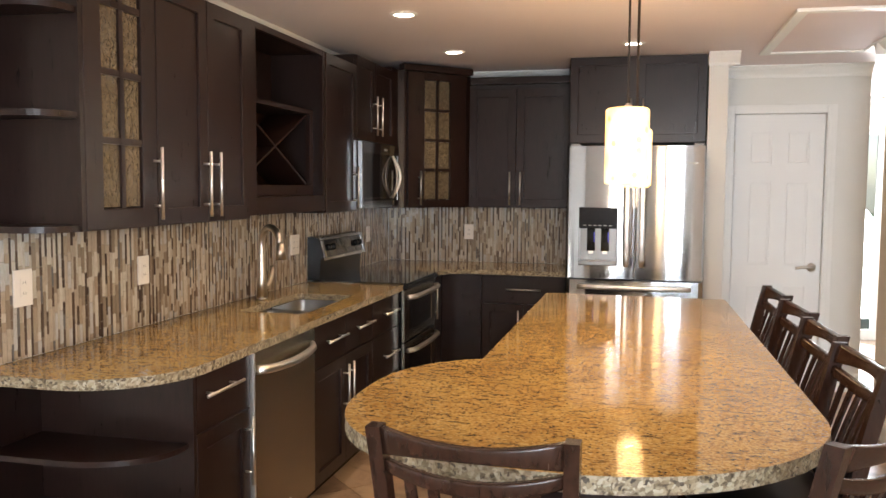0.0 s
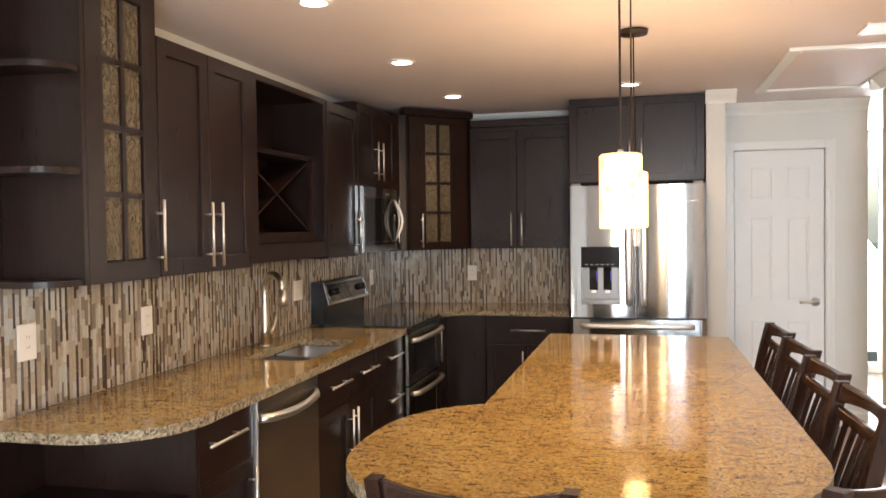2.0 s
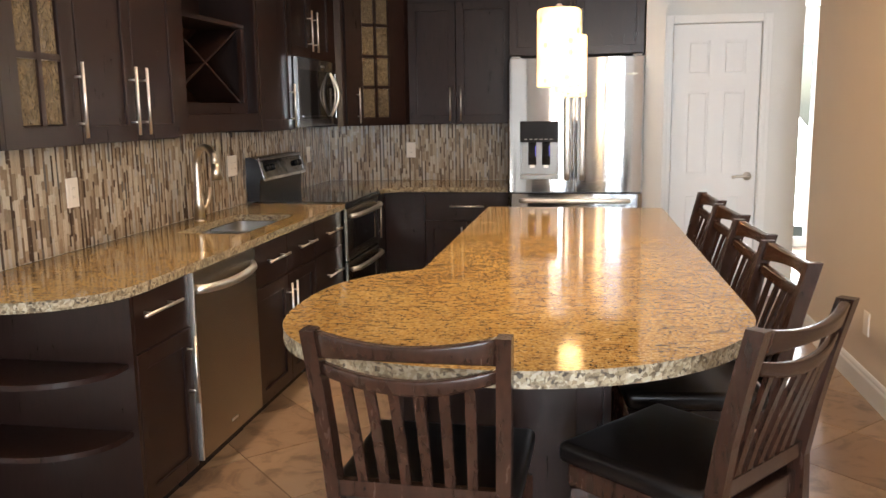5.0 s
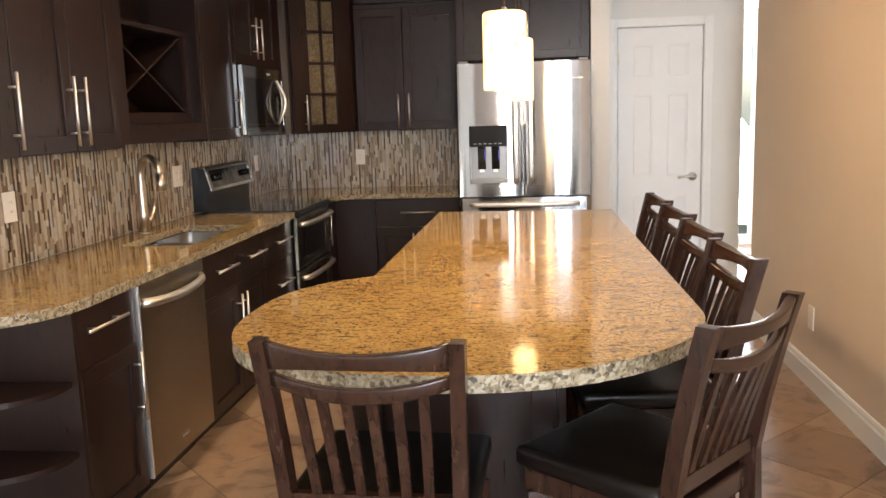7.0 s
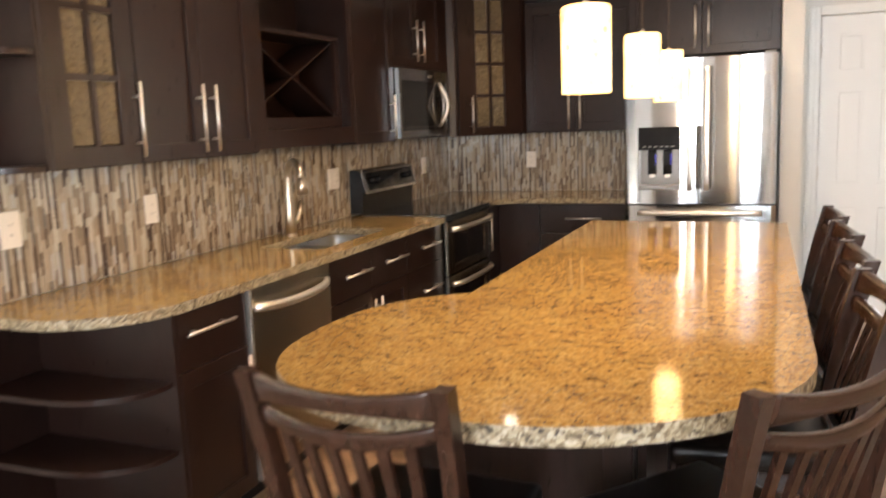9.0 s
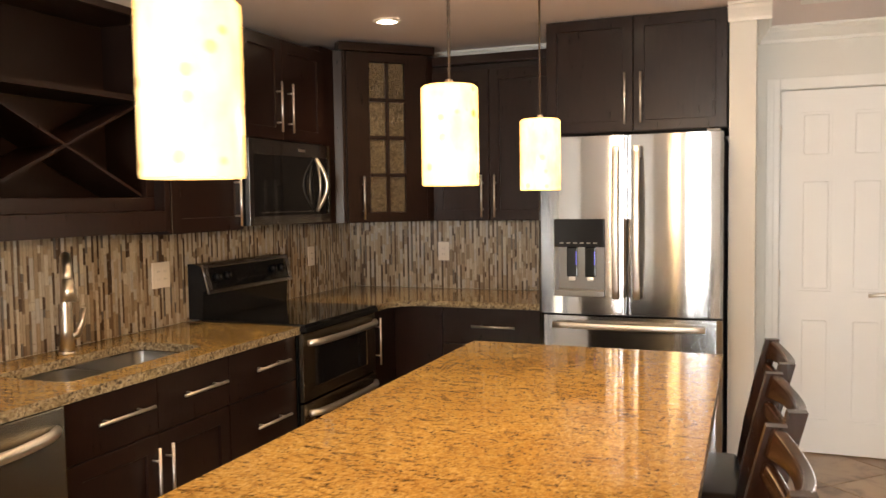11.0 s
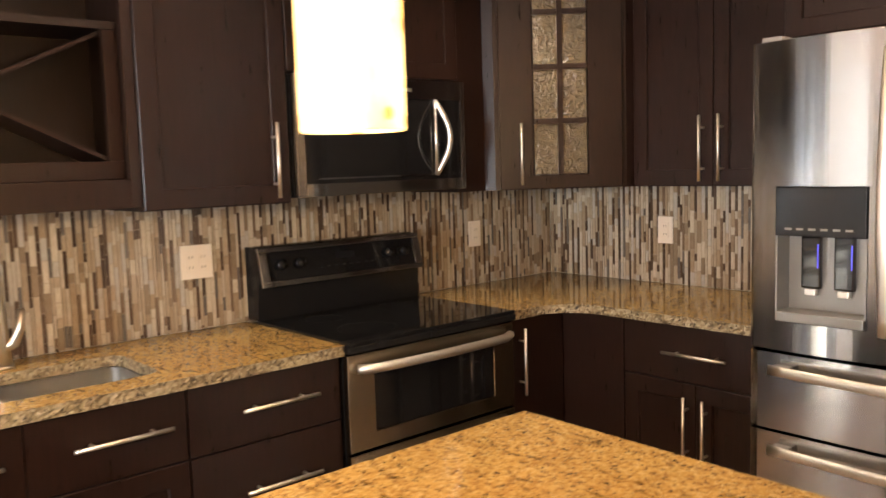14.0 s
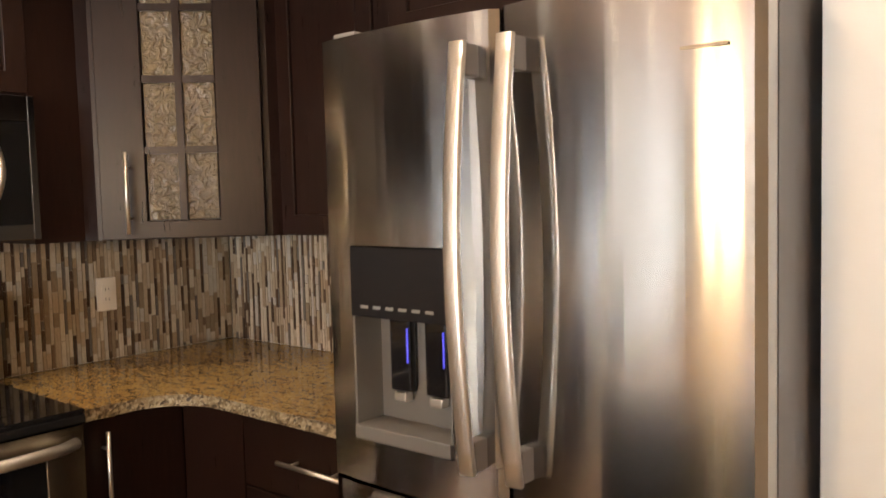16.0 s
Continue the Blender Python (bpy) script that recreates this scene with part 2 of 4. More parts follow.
def part(name, bm, mat, parent=None, label="", smooth=False):
    """Links a bmesh given in world places as one mesh under its parent."""
    me = bpy.data.meshes.new(name)
    o = ORIGIN.get(parent.name, Vector()) if parent is not None else Vector()
    bmesh.ops.translate(bm, vec=-o, verts=bm.verts)
    bmesh.ops.recalc_face_normals(bm, faces=bm.faces)
    bm.to_mesh(me)
    bm.free()
    mats = mat if isinstance(mat, list) else [mat]
    for x in mats:
        me.materials.append(x)
    if smooth:
        for p in me.polygons:
            p.use_smooth = True
    ob = new(name, me)
    if parent is not None:
        ob.parent = parent
        ORIGIN[ob.name] = o
    if label:
        tagged(ob, label)
    return ob


def setting(name, bm, mat, label="", category=""):
    return tagged(part(name, bm, mat), label, category, kind="structure")


ID = Matrix.Identity(4)
# run frames: u along the run, n out from the wall, z up
LEFT = Matrix(((0, 1, 0, 0), (1, 0, 0, 0), (0, 0, 1, 0), (0, 0, 0, 1)))
REAR = Matrix(((1, 0, 0, 0), (0, -1, 0, 0), (0, 0, 1, 0), (0, 0, 0, 1)))


def box(bm, x0, x1, y0, y1, z0, z1, m=ID, bev=0.0):
    made = bmesh.ops.create_cube(bm, size=1.0, matrix=m @ Matrix.Translation(((x0 + x1) / 2, (y0 + y1) / 2, (z0 + z1) / 2)) @ Matrix.Diagonal((abs(x1 - x0), abs(y1 - y0), abs(z1 - z0), 1)))
    if bev:
        es = {e for v in made["verts"] for e in v.link_edges}
        bmesh.ops.bevel(bm, geom=list(es), offset=bev, segments=2, affect="EDGES", profile=0.7)
    return bm


def one(*a, m=ID, bev=0.0):
    return box(bmesh.new(), *a, m=m, bev=bev)


def rod(bm, a, b, r, seg=10, r2=None):
    a, b = Vector(a), Vector(b)
    d = b - a
    m = Matrix.Translation((a + b) / 2) @ d.to_track_quat("Z", "Y").to_matrix().to_4x4()
    bmesh.ops.create_cone(bm, cap_ends=True, segments=seg, radius1=r, radius2=r if r2 is None else r2, depth=d.length, matrix=m)
    return bm


def tube(points, r, seg=10, radii=None, flat=1.0):
    """A swept round bar through the points."""
    bm = bmesh.new()
    pts = [Vector(p) for p in points]
    rings = []
    spread = [sum(abs(q[k] - p[k]) for p, q in zip(pts, pts[1:])) for k in range(3)]
    ref = Vector([1.0 if k == spread.index(min(spread)) else 0.0 for k in range(3)])
    for i, p in enumerate(pts):
        d = (pts[min(i + 1, len(pts) - 1)] - pts[max(i - 1, 0)]).normalized()
        side = d.cross(ref).normalized()
        up = side.cross(d)
        rr = radii[i] if radii else r
        rings.append([bm.verts.new(p + rr * (math.cos(2 * math.pi * k / seg) * side + flat * math.sin(2 * math.pi * k / seg) * up)) for k in range(seg)])
    for a, b in zip(rings, rings[1:]):
        for k in range(seg):
            bm.faces.new((a[k], a[(k + 1) % seg], b[(k + 1) % seg], b[k]))
    bm.faces.new(rings[0])
    bm.faces.new(rings[-1])
    return bm


def sweep(profile_points, width, thick_dir=(0, 1, 0), thick=0.02):
    """A curved board: the points run along its length; width is along z, thick along thick_dir."""
    bm = bmesh.new()
    t = Vector(thick_dir) * thick / 2
    rings = []
    for p in profile_points:
        p = Vector(p)
        w = Vector((0, 0, width / 2))
        rings.append([bm.verts.new(q) for q in (p - t - w, p + t - w, p + t + w, p - t + w)])
    for a, b in zip(rings, rings[1:]):
        for k in range(4):
            bm.faces.new((a[k], a[(k + 1) % 4], b[(k + 1) % 4], b[k]))
    bm.faces.new(rings[0])
    bm.faces.new(rings[-1])
    return bm


def strap(points, across, width, thick):
    """A flat bar with rounded edges through the points; across names the way its width runs."""
    bm = bmesh.new()
    pts = [Vector(p) for p in points]
    w = Vector(across)
    rings = []
    for i, p in enumerate(pts):
        d = (pts[min(i + 1, len(pts) - 1)] - pts[max(i - 1, 0)]).normalized()
        n = d.cross(w)
        ring = []
        for k in range(16):
            c, q = math.cos(2 * math.pi * k / 16), math.sin(2 * math.pi * k / 16)
            ring.append(bm.verts.new(p + w * width / 2 * math.copysign(abs(c) ** 0.55, c) + n * thick / 2 * math.copysign(abs(q) ** 0.7, q)))
        rings.append(ring)
    for a, b in zip(rings, rings[1:]):
        for k in range(16):
            bm.faces.new((a[k], a[(k + 1) % 16], b[(k + 1) % 16], b[k])).smooth = True
    bm.faces.new(rings[0])
    bm.faces.new(rings[-1])
    return bm


def pull(parent, m, u, z, length, n, upright=True, r=0.0062):
    """A bar pull on two posts; u, z name its middle, n the face it stands on."""
    bm = bmesh.new()
    du, dz = (0, length / 2) if upright else (length / 2, 0)
    rod(bm, m @ Vector((u - du, n + 0.034, z - dz)), m @ Vector((u + du, n + 0.034, z + dz)), r)
    for s in (-0.62, 0.62):
        rod(bm, m @ Vector((u + s * du, n, z + s * dz)), m @ Vector((u + s * du, n + 0.034, z + s * dz)), 0.0045, 8)
    return part("handle", bm, M_NICKEL, parent, "slim satin nickel bar pull", True)


def shaker(parent, m, u0, u1, z0, z1, n, name="door", rail=0.062, panes=None, mat=None, rail_z=None):
    """A framed door in the run frame m with a recessed panel, or with rows of panes (columns, rows)."""
    t = 0.021
    bm = bmesh.new()
    c = 0.0022

    rz = (rail_z or rail) - rail

    def loop(inset, depth):
        iz = inset + (rz if inset > 0.01 else 0)
        return [bm.verts.new(m @ Vector((a, n + depth, z))) for a, z in ((u0 + inset, z0 + iz), (u1 - inset, z0 + iz), (u1 - inset, z1 - iz), (u0 + inset, z1 - iz))]

    loops = [loop(0, 0), loop(0, t - c), loop(c, t), loop(rail - c, t), loop(rail, t - c), loop(rail, 0 if panes else t - 0.011)]
    if panes:
        loops.append(loops[0])
    for p, q in zip(loops, loops[1:]):
        for i in range(4):
            bm.faces.new((p[i], p[(i + 1) % 4], q[(i + 1) % 4], q[i]))
    if not panes:
        bm.faces.new(loops[-1])
        bm.faces.new(loops[0])
    door = part(name, bm, mat or M_WOOD, parent)
    if panes:
        cols, rows = panes
        rv = rail_z or rail
        iu, iz = (u1 - u0 - 2 * rail) / cols, (z1 - z0 - 2 * rv) / rows
        b = 0.011
        for i in range(1, cols):
            x = u0 + rail + i * iu
            part("glazing_bar", one(x - b, x + b, n + 0.003, n + t - 0.002, z0 + rv, z1 - rv, m=m), M_WOOD, door)
        for j in range(1, rows):
            z = z0 + rv + j * iz
            for i in range(cols):
                part("glazing_bar", one(u0 + rail + i * iu + (b if i else 0), u0 + rail + (i + 1) * iu - (b if i < cols - 1 else 0), n + 0.003, n + t - 0.003, z - b, z + b, m=m), M_WOOD, door)
        for i in range(cols):
            for j in range(rows):
                part("pane", one(u0 + rail + i * iu + 0.004, u0 + rail + (i + 1) * iu - 0.004, n + 0.006, n + 0.010, z0 + rv + j * iz + 0.004, z0 + rv + (j + 1) * iz - 0.004, m=m), M_SEEDED, door, "seeded textured glass pane")
    return door


def slab(parent, m, u0, u1, z0, z1, n, name="drawer_front"):
    return part(name, one(u0, u1, n, n + 0.02, z0, z1, m=m, bev=0.0025), M_WOOD, parent)


G = 0.0025   # gap between fronts


def carcass(parent, m, u0, u1, z0, z1, depth, name="body", kick=0.0):
    bm = bmesh.new()
    box(bm, u0, u1, 0.012, depth, z0 + kick, z1, m=m)
    body = part(name, bm, M_CARCASS, parent)
    if kick:
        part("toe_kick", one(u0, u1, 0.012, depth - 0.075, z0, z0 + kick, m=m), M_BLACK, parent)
    return body


# ---- the shell ----
HALL_X = 5.0
W = 0.12
RIGHT_X = 3.48
EAST_END = -0.95


def wall(name, boxes, mat, label):
    bm = bmesh.new()
    for b in boxes:
        box(bm, *b)
    return setting(name, bm, mat, label, "wall")


wall("wall_west", [(-W, 0, BACK_Y, 0.12, 0, CEIL)], M_WHITEWALL, "pale painted wall behind the kitchen run")
wall("wall_north", [(0, 1.52, 0, W, 0, CEIL), (1.52, 2.585, 0, W, 0, CEIL)], M_WHITEWALL, "painted rear wall behind counter and refrigerator")
wall("wall_pier", [(2.462, 2.585, -0.66, 0, 0, CEIL)], M_WHITEWALL, "pale painted wall end beside the refrigerator")
DX0, DX1, DZ = 2.71, 3.338, 2.052
wall("wall_door", [(2.585, DX0 - 0.02, 0.05, 0.05 + W, 0, CEIL), (DX1 + 0.02, 3.63, 0.05, 0.05 + W, 0, CEIL), (DX0 - 0.02, DX1 + 0.02, 0.05, 0.05 + W, DZ + 0.02, CEIL)], M_WHITEWALL, "pale wall around the white closet door")
wall("wall_closet", [(2.62, 3.63, 0.8, 0.9, 0, CEIL), (3.5, 3.63, 0.17, 0.8, 0, CEIL)], M_WHITEWALL, "pale closet walls behind the door")
wall("wall_east", [(RIGHT_X, RIGHT_X + W, -5.4, EAST_END, 0, CEIL)], M_WALL, "warm beige painted side wall with baseboard")
wall("wall_hall", [(HALL_X, HALL_X + W, -5.4, 2.6, 0, CEIL), (3.6, HALL_X, -5.4, -5.28, 0, CEIL)], M_WHITEWALL, "pale hall wall lit by daylight")
wall("wall_hall_end", [(3.5, 3.85, 2.4, 2.52, 0, CEIL), (4.85, HALL_X, 2.4, 2.52, 0, CEIL), (3.85, 4.85, 2.4, 2.52, 2.1, CEIL), (3.5, 3.63, 0.9, 2.4, 0, CEIL)], M_WHITEWALL, "pale hall end wall with a glass door")
wall("wall_south", [(0, 2.2, BACK_Y - W, BACK_Y, 0, CEIL), (3.6, HALL_X, BACK_Y - W, BACK_Y, 0, CEIL), (2.2, 3.6, BACK_Y - W, BACK_Y, 2.15, CEIL)], M_WHITEWALL, "pale wall around the terrace door")
wall("wall_dining", [(HALL_X, HALL_X + W, BACK_Y, -7.6, 0, CEIL), (HALL_X, HALL_X + W, -5.6, -5.4, 0, CEIL), (HALL_X, HALL_X + W, -7.6, -5.6, 0, 0.6), (HALL_X, HALL_X + W, -7.6, -5.6, 2.0, CEIL)], M_WHITEWALL, "pale wall with an added side window, out of view")
bm = bmesh.new()
box(bm, -W, HALL_X + W, BACK_Y - W, 2.52, CEIL, CEIL + 0.12)
setting("ceiling", bm, M_CEIL, "smooth warm white ceiling with recessed lights", "ceiling")
setting("ground", one(-60, 60, -60, 60, -0.25, -0.13), M_LAWN, "ground outside the house", "ground")

# floor bed, tiles are laid on it at the end of the file
floor = setting("floor", one(-W, HALL_X + W, BACK_Y - W, 2.52, -0.12, -0.004), M_TILEGROUT, "diagonal tan and brown slate-look floor tiles", "floor")

# baseboards and crown mouldings
def moulding(name, a, b, out, z0, profile, label):
    """A moulding from a to b (plan points), with a profile of (out, up) steps."""
    bm = bmesh.new()
    a, b, o = Vector((*a, 0)), Vector((*b, 0)), Vector((*out, 0))
    rings = [[bm.verts.new(p + o * q[0] + Vector((0, 0, z0 + q[1]))) for q in profile] for p in (a, b)]
    k = len(profile)
    for i in range(k):
        bm.faces.new((rings[0][i], rings[0][(i + 1) % k], rings[1][(i + 1) % k], rings[1][i]))
    bm.faces.new(rings[0])
    bm.faces.new(rings[1])
    return setting(name, bm, M_TRIM, label, "moulding")


BASE = [(0, 0), (0.016, 0), (0.016, 0.095), (0.011, 0.105), (0.011, 0.118), (0.006, 0.13), (0, 0.132)]
CROWN = [(0, 0), (0, -0.085), (0.012, -0.085), (0.016, -0.07), (0.03, -0.052), (0.052, -0.03), (0.06, -0.014), (0.072, -0.012), (0.072, 0)]
moulding("baseboard_east", (RIGHT_X, -5.4), (RIGHT_X, EAST_END), (-1, 0), 0, BASE, "white moulded baseboard along the beige wall")
moulding("baseboard_east_end", (RIGHT_X - 0.016, EAST_END), (RIGHT_X + W, EAST_END), (0, 1), 0, BASE, "white moulded baseboard at the wall end")
moulding("baseboard_pier", (2.462, -0.66), (2.601, -0.66), (0, -1), 0, BASE, "white baseboard on the wall end")
moulding("baseboard_door", (3.44, 0.05), (3.63, 0.05), (0, -1), 0, BASE, "white baseboard beside the closet door")
moulding("baseboard_west", (0, BACK_Y), (0, -4.42), (1, 0), 0, BASE, "white baseboard on the pale wall")
moulding("crown_pier", (2.455, -0.66), (2.655, -0.66), (0, -1), CEIL, CROWN, "white crown moulding on the wall end")
moulding("crown_pier_side", (2.585, -0.66), (2.585, 0.05), (1, 0), CEIL, CROWN, "white crown moulding on the wall end")
moulding("crown_door", (2.585, 0.05), (3.63, 0.05), (0, -1), CEIL, CROWN, "white crown moulding above the closet door")
moulding("crown_east", (RIGHT_X, -5.4), (RIGHT_X, EAST_END + 0.07), (-1, 0), CEIL, CROWN, "white crown moulding on the beige wall")
moulding("crown_east_end", (RIGHT_X - 0.07, EAST_END), (RIGHT_X + W, EAST_END), (0, 1), CEIL, CROWN, "white crown moulding at the wall end")
moulding("crown_hall", (HALL_X, -5.4), (HALL_X, 2.4), (-1, 0), CEIL, CROWN, "white crown moulding in the hall")
moulding("crown_rear", (0.6, 0), (1.53, 0), (0, -1), CEIL, CROWN, "white crown moulding above the cabinets")

# closet door: six raised panels, casing, hinges, lever
def closet_door():
    d = thing("door_1", (DX0, 0.05, 0), "closed white six-panel closet door in white casing", "door", kind="structure")
    bm = bmesh.new()
    y0, y1 = 0.062, 0.098
    st = 0.105
    w = DX1 - DX0
    cols = [(DX0 + st, DX0 + w / 2 - 0.05), (DX0 + w / 2 + 0.05, DX1 - st)]
    rows = [(0.2, 0.78), (0.93, 1.56), (1.68, 1.93)]
    box(bm, DX0, DX1, y0 + 0.009, y1, 0.008, DZ)
    for a, b in ((DX0, DX0 + st), (DX0 + w / 2 - 0.05, DX0 + w / 2 + 0.05), (DX1 - st, DX1)):
        box(bm, a, b, y0, y0 + 0.009, 0.008, DZ)
    zs = [0.008, 0.2, 0.78, 0.93, 1.56, 1.68, 1.93, DZ]
    for a, b in zip(zs[::2], zs[1::2]):
        for c, e in cols:
            box(bm, c, e, y0, y0 + 0.009, a, b)
    leaf = part("leaf", bm, M_DOOR, d)
    for c, e in cols:
        for a, b in rows:
            bm = bmesh.new()
            box(bm, c + 0.016, e - 0.016, y0 + 0.001, y0 + 0.0088, a + 0.016, b - 0.016, bev=0.006)
            part("panel", bm, M_DOOR, leaf)
    bm = bmesh.new()
    c = 0.068
    for a in ((DX0 - c - 0.006, DX0 - 0.006, 0.032, 0.05, 0, DZ + c), (DX1 + 0.006, DX1 + c + 0.006, 0.032, 0.05, 0, DZ + c), (DX0 - 0.006, DX1 + 0.006, 0.032, 0.05, DZ + 0.006, DZ + c)):
        box(bm, *a, bev=0.004)
        if a[1] - a[0] < 0.2:
            box(bm, a[0] + 0.012, a[1] - 0.03, 0.026, 0.0325, a[4], a[5] - 0.012, bev=0.003)
    part("casing", bm, M_TRIM, d)
    bm = bmesh.new()
    box(bm, DX0 - 0.018, DX0 - 0.004, 0.052, 0.16, 0, DZ + 0.018)
    box(bm, DX1 + 0.004, DX1 + 0.018, 0.052, 0.16, 0, DZ + 0.018)
    box(bm, DX0 - 0.004, DX1 + 0.004, 0.052, 0.16, DZ + 0.004, DZ + 0.018)
    part("jamb", bm, M_TRIM, d)
    for z in (0.25, 1.0, 1.82):
        part("hinge", rod(bmesh.new(), (DX0 - 0.003, 0.055, z - 0.045), (DX0 - 0.003, 0.055, z + 0.045), 0.007), M_NICKEL, d, "satin nickel hinge")
    bm = bmesh.new()
    hx, hz = DX1 - 0.062, 0.92
    rod(bm, (hx, 0.062, hz), (hx, 0.05, hz), 0.032, 20)
    rod(bm, (hx, 0.05, hz), (hx, 0.012, hz), 0.011, 12)
    lever = tube([(hx + 0.012, 0.014, hz), (hx - 0.03, 0.012, hz + 0.004), (hx - 0.08, 0.014, hz), (hx - 0.115, 0.018, hz - 0.006)], 0.01, 10)
    part("lever_handle", bm, M_NICKEL, d, "satin nickel lever rose", True)
    part("lever", lever, M_NICKEL, d, "satin nickel lever", True)


closet_door()


# ---- counters ----
def stone_slab(name, outline, z0, z1, label, category, holes=(), rough_edge=True):
    """A stone top from a closed outline: polished face and a chiselled edge."""
    top = thing(name, (outline[0][0], outline[0][1], z0), label, category)
    pts = []
    for (ax, ay), (bx, by) in zip(outline, outline[1:] + outline[:1]):
        n = max(1, int(math.hypot(bx - ax, by - ay) / 0.012))
        pts += [(ax + (bx - ax) * i / n, ay + (by - ay) * i / n) for i in range(n)]
    bm = bmesh.new()
    n = len(pts)
    levels = 4
    rings = []
    for j in range(levels + 1):
        z = z0 + (z1 - z0) * j / levels
        ring = []
        for i, (x, y) in enumerate(pts):
            ax, ay = pts[i - 1]
            cx, cy = pts[(i + 1) % n]
            tx, ty = cx - ax, cy - ay
            L = math.hypot(tx, ty) or 1
            k = 0.0
            if rough_edge and 0 < j < levels:
                k = 0.001 - 0.0045 * random.random()
            elif rough_edge and j == 0:
                k = -0.004 * random.random()
            ring.append(bm.verts.new((x - ty / L * k * -1, y + tx / L * k * -1, z)))
        rings.append(ring)
    for a, b in zip(rings, rings[1:]):
        for i in range(n):
            f = bm.faces.new((a[i], a[(i + 1) % n], b[(i + 1) % n], b[i]))
            f.material_index = 0
    part("edge", bm, M_EDGE, top, "rough chiselled stone edge")
    bm = bmesh.new()
    loops = [[bm.verts.new((x, y, z1)) for x, y in pts]] + [[bm.verts.new((x, y, z1)) for x, y in h] for h in holes]
    es = []
    for lp in loops:
        es += [bm.edges.new((lp[i], lp[(i + 1) % len(lp)])) for i in range(len(lp))]
    bmesh.ops.triangle_fill(bm, use_beauty=True, edges=es)
    part("polished_face", bm, M_GRANITE, top)
    bm = bmesh.new()
    loops = [[bm.verts.new((x, y, z0)) for x, y in pts]] + [[bm.verts.new((x, y, z0)) for x, y in h] for h in holes]
    es = []
    for lp in loops:
        es += [bm.edges.new((lp[i], lp[(i + 1) % len(lp)])) for i in range(len(lp))]
    bmesh.ops.triangle_fill(bm, use_beauty=True, edges=es)
    for h in holes:
        a = [bm.verts.new((x, y, z0)) for x, y in h]
        b = [bm.verts.new((x, y, z1)) for x, y in h]
        for i in range(len(h)):
            bm.faces.new((a[i], a[(i + 1) % len(h)], b[(i + 1) % len(h)], b[i]))
    part("underside", bm, M_EDGE, top)
    return top


def arc(cx, cy, rx, ry, a0, a1, n=14):
    return [(cx + rx * math.cos(radians(a0 + (a1 - a0) * i / n)), cy + ry * math.sin(radians(a0 + (a1 - a0) * i / n))) for i in range(n + 1)]


CT = 0.90
CB = 0.866
FX = 0.645
# sink opening
SX0, SX1, SY0, SY1 = 0.19, 0.53, -2.98, -2.27


def rounded(x0, x1, y0, y1, r):
    return arc(x1 - r, y1 - r, r, r, 0, 90, 5) + arc(x0 + r, y1 - r, r, r, 90, 180, 5) + arc(x0 + r, y0 + r, r, r, 180, 270, 5) + arc(x1 - r, y0 + r, r, r, 270, 360, 5)


stone_slab("countertop", [(0.012, -1.727), (0.012, -4.40)] + arc(0.30, -4.06, FX - 0.30, 0.34, -90, 0, 16) + [(FX, -1.727)], CB, CT, "polished golden granite countertop with a double sink cut-out", "countertop", holes=[rounded(SX0, SX1, SY0, SY1, 0.05)])
stone_slab("countertop", [(0.012, -0.962), (FX + 0.005, -0.962)] + arc(FX + 0.19, -FX - 0.185, 0.185, 0.165, 180, 90, 10) + [(1.532, -FX - 0.02), (1.532, -0.012), (0.012, -0.012)], CB, CT, "polished golden granite corner countertop beside the range", "countertop")
ell = []
for i in range(61):
    a = radians(121.5 + (360 - 121.5) * i / 60)
    q = 0.8 if a < 1.5 * math.pi else 1.0      # fuller on the kitchen side
    c, d = math.cos(a), math.sin(a)
    ell.append((1.90 + 0.63 * math.copysign(abs(c) ** q, c), -4.255 + 0.585 * math.copysign(abs(d) ** q, d)))
stone_slab("granite_countertop", [(2.495, -1.868), (1.531, -1.848), (1.525, -3.74)] + ell, CB - 0.006, CT, "polished golden granite island top with a rounded end", "countertop")


# ---- base cabinets, left run ----
D = 0.60
FZ0, FZ1 = 0.105, 0.862


def base(name, m, u0, u1, label):
    t = thing(name, m @ Vector(((u0 + u1) / 2, D / 2, 0)), label, "base cabinet")
    if name == "sink_cabinet":
        carcass(t, m, u0, u1, 0, 0.655, D, kick=0.1)
        part("front_rail", one(u0, u1, D - 0.03, D, 0.656, FZ1, m=m), M_CARCASS, t)
    else:
        carcass(t, m, u0, u1, 0, FZ1, D, kick=0.1)
    return t


# open rounded end shelf
t = thing("end_shelf", (0.3, -4.23, 0), "dark espresso open end shelf with rounded shelves under the counter", "shelf")
part("back_panel", one(0.012, 0.03, -4.37, -4.09, 0, CB - 0.004), M_WOOD, t)
part("side_panel", one(0.03, D + 0.02, -4.108, -4.09, 0, CB - 0.004), M_WOOD, t)
for z in (0.09, 0.40, 0.635):
    bm = bmesh.new()
    out = [(0.03, -4.109), (0.03, -4.37)] + arc(0.3, -4.15, 0.3, 0.22, -90, 0, 10) + [(0.6, -4.109)]
    lo = [bm.verts.new((x, y, z - 0.018)) for x, y in out]
    hi = [bm.verts.new((x, y, z)) for x, y in out]
    bm.faces.new(lo)
    bm.faces.new(hi)
    for i in range(len(out)):
        bm.faces.new((lo[i], lo[(i + 1) % len(out)], hi[(i + 1) % len(out)], hi[i]))
    part("shelf", bm, M_WOOD, t)

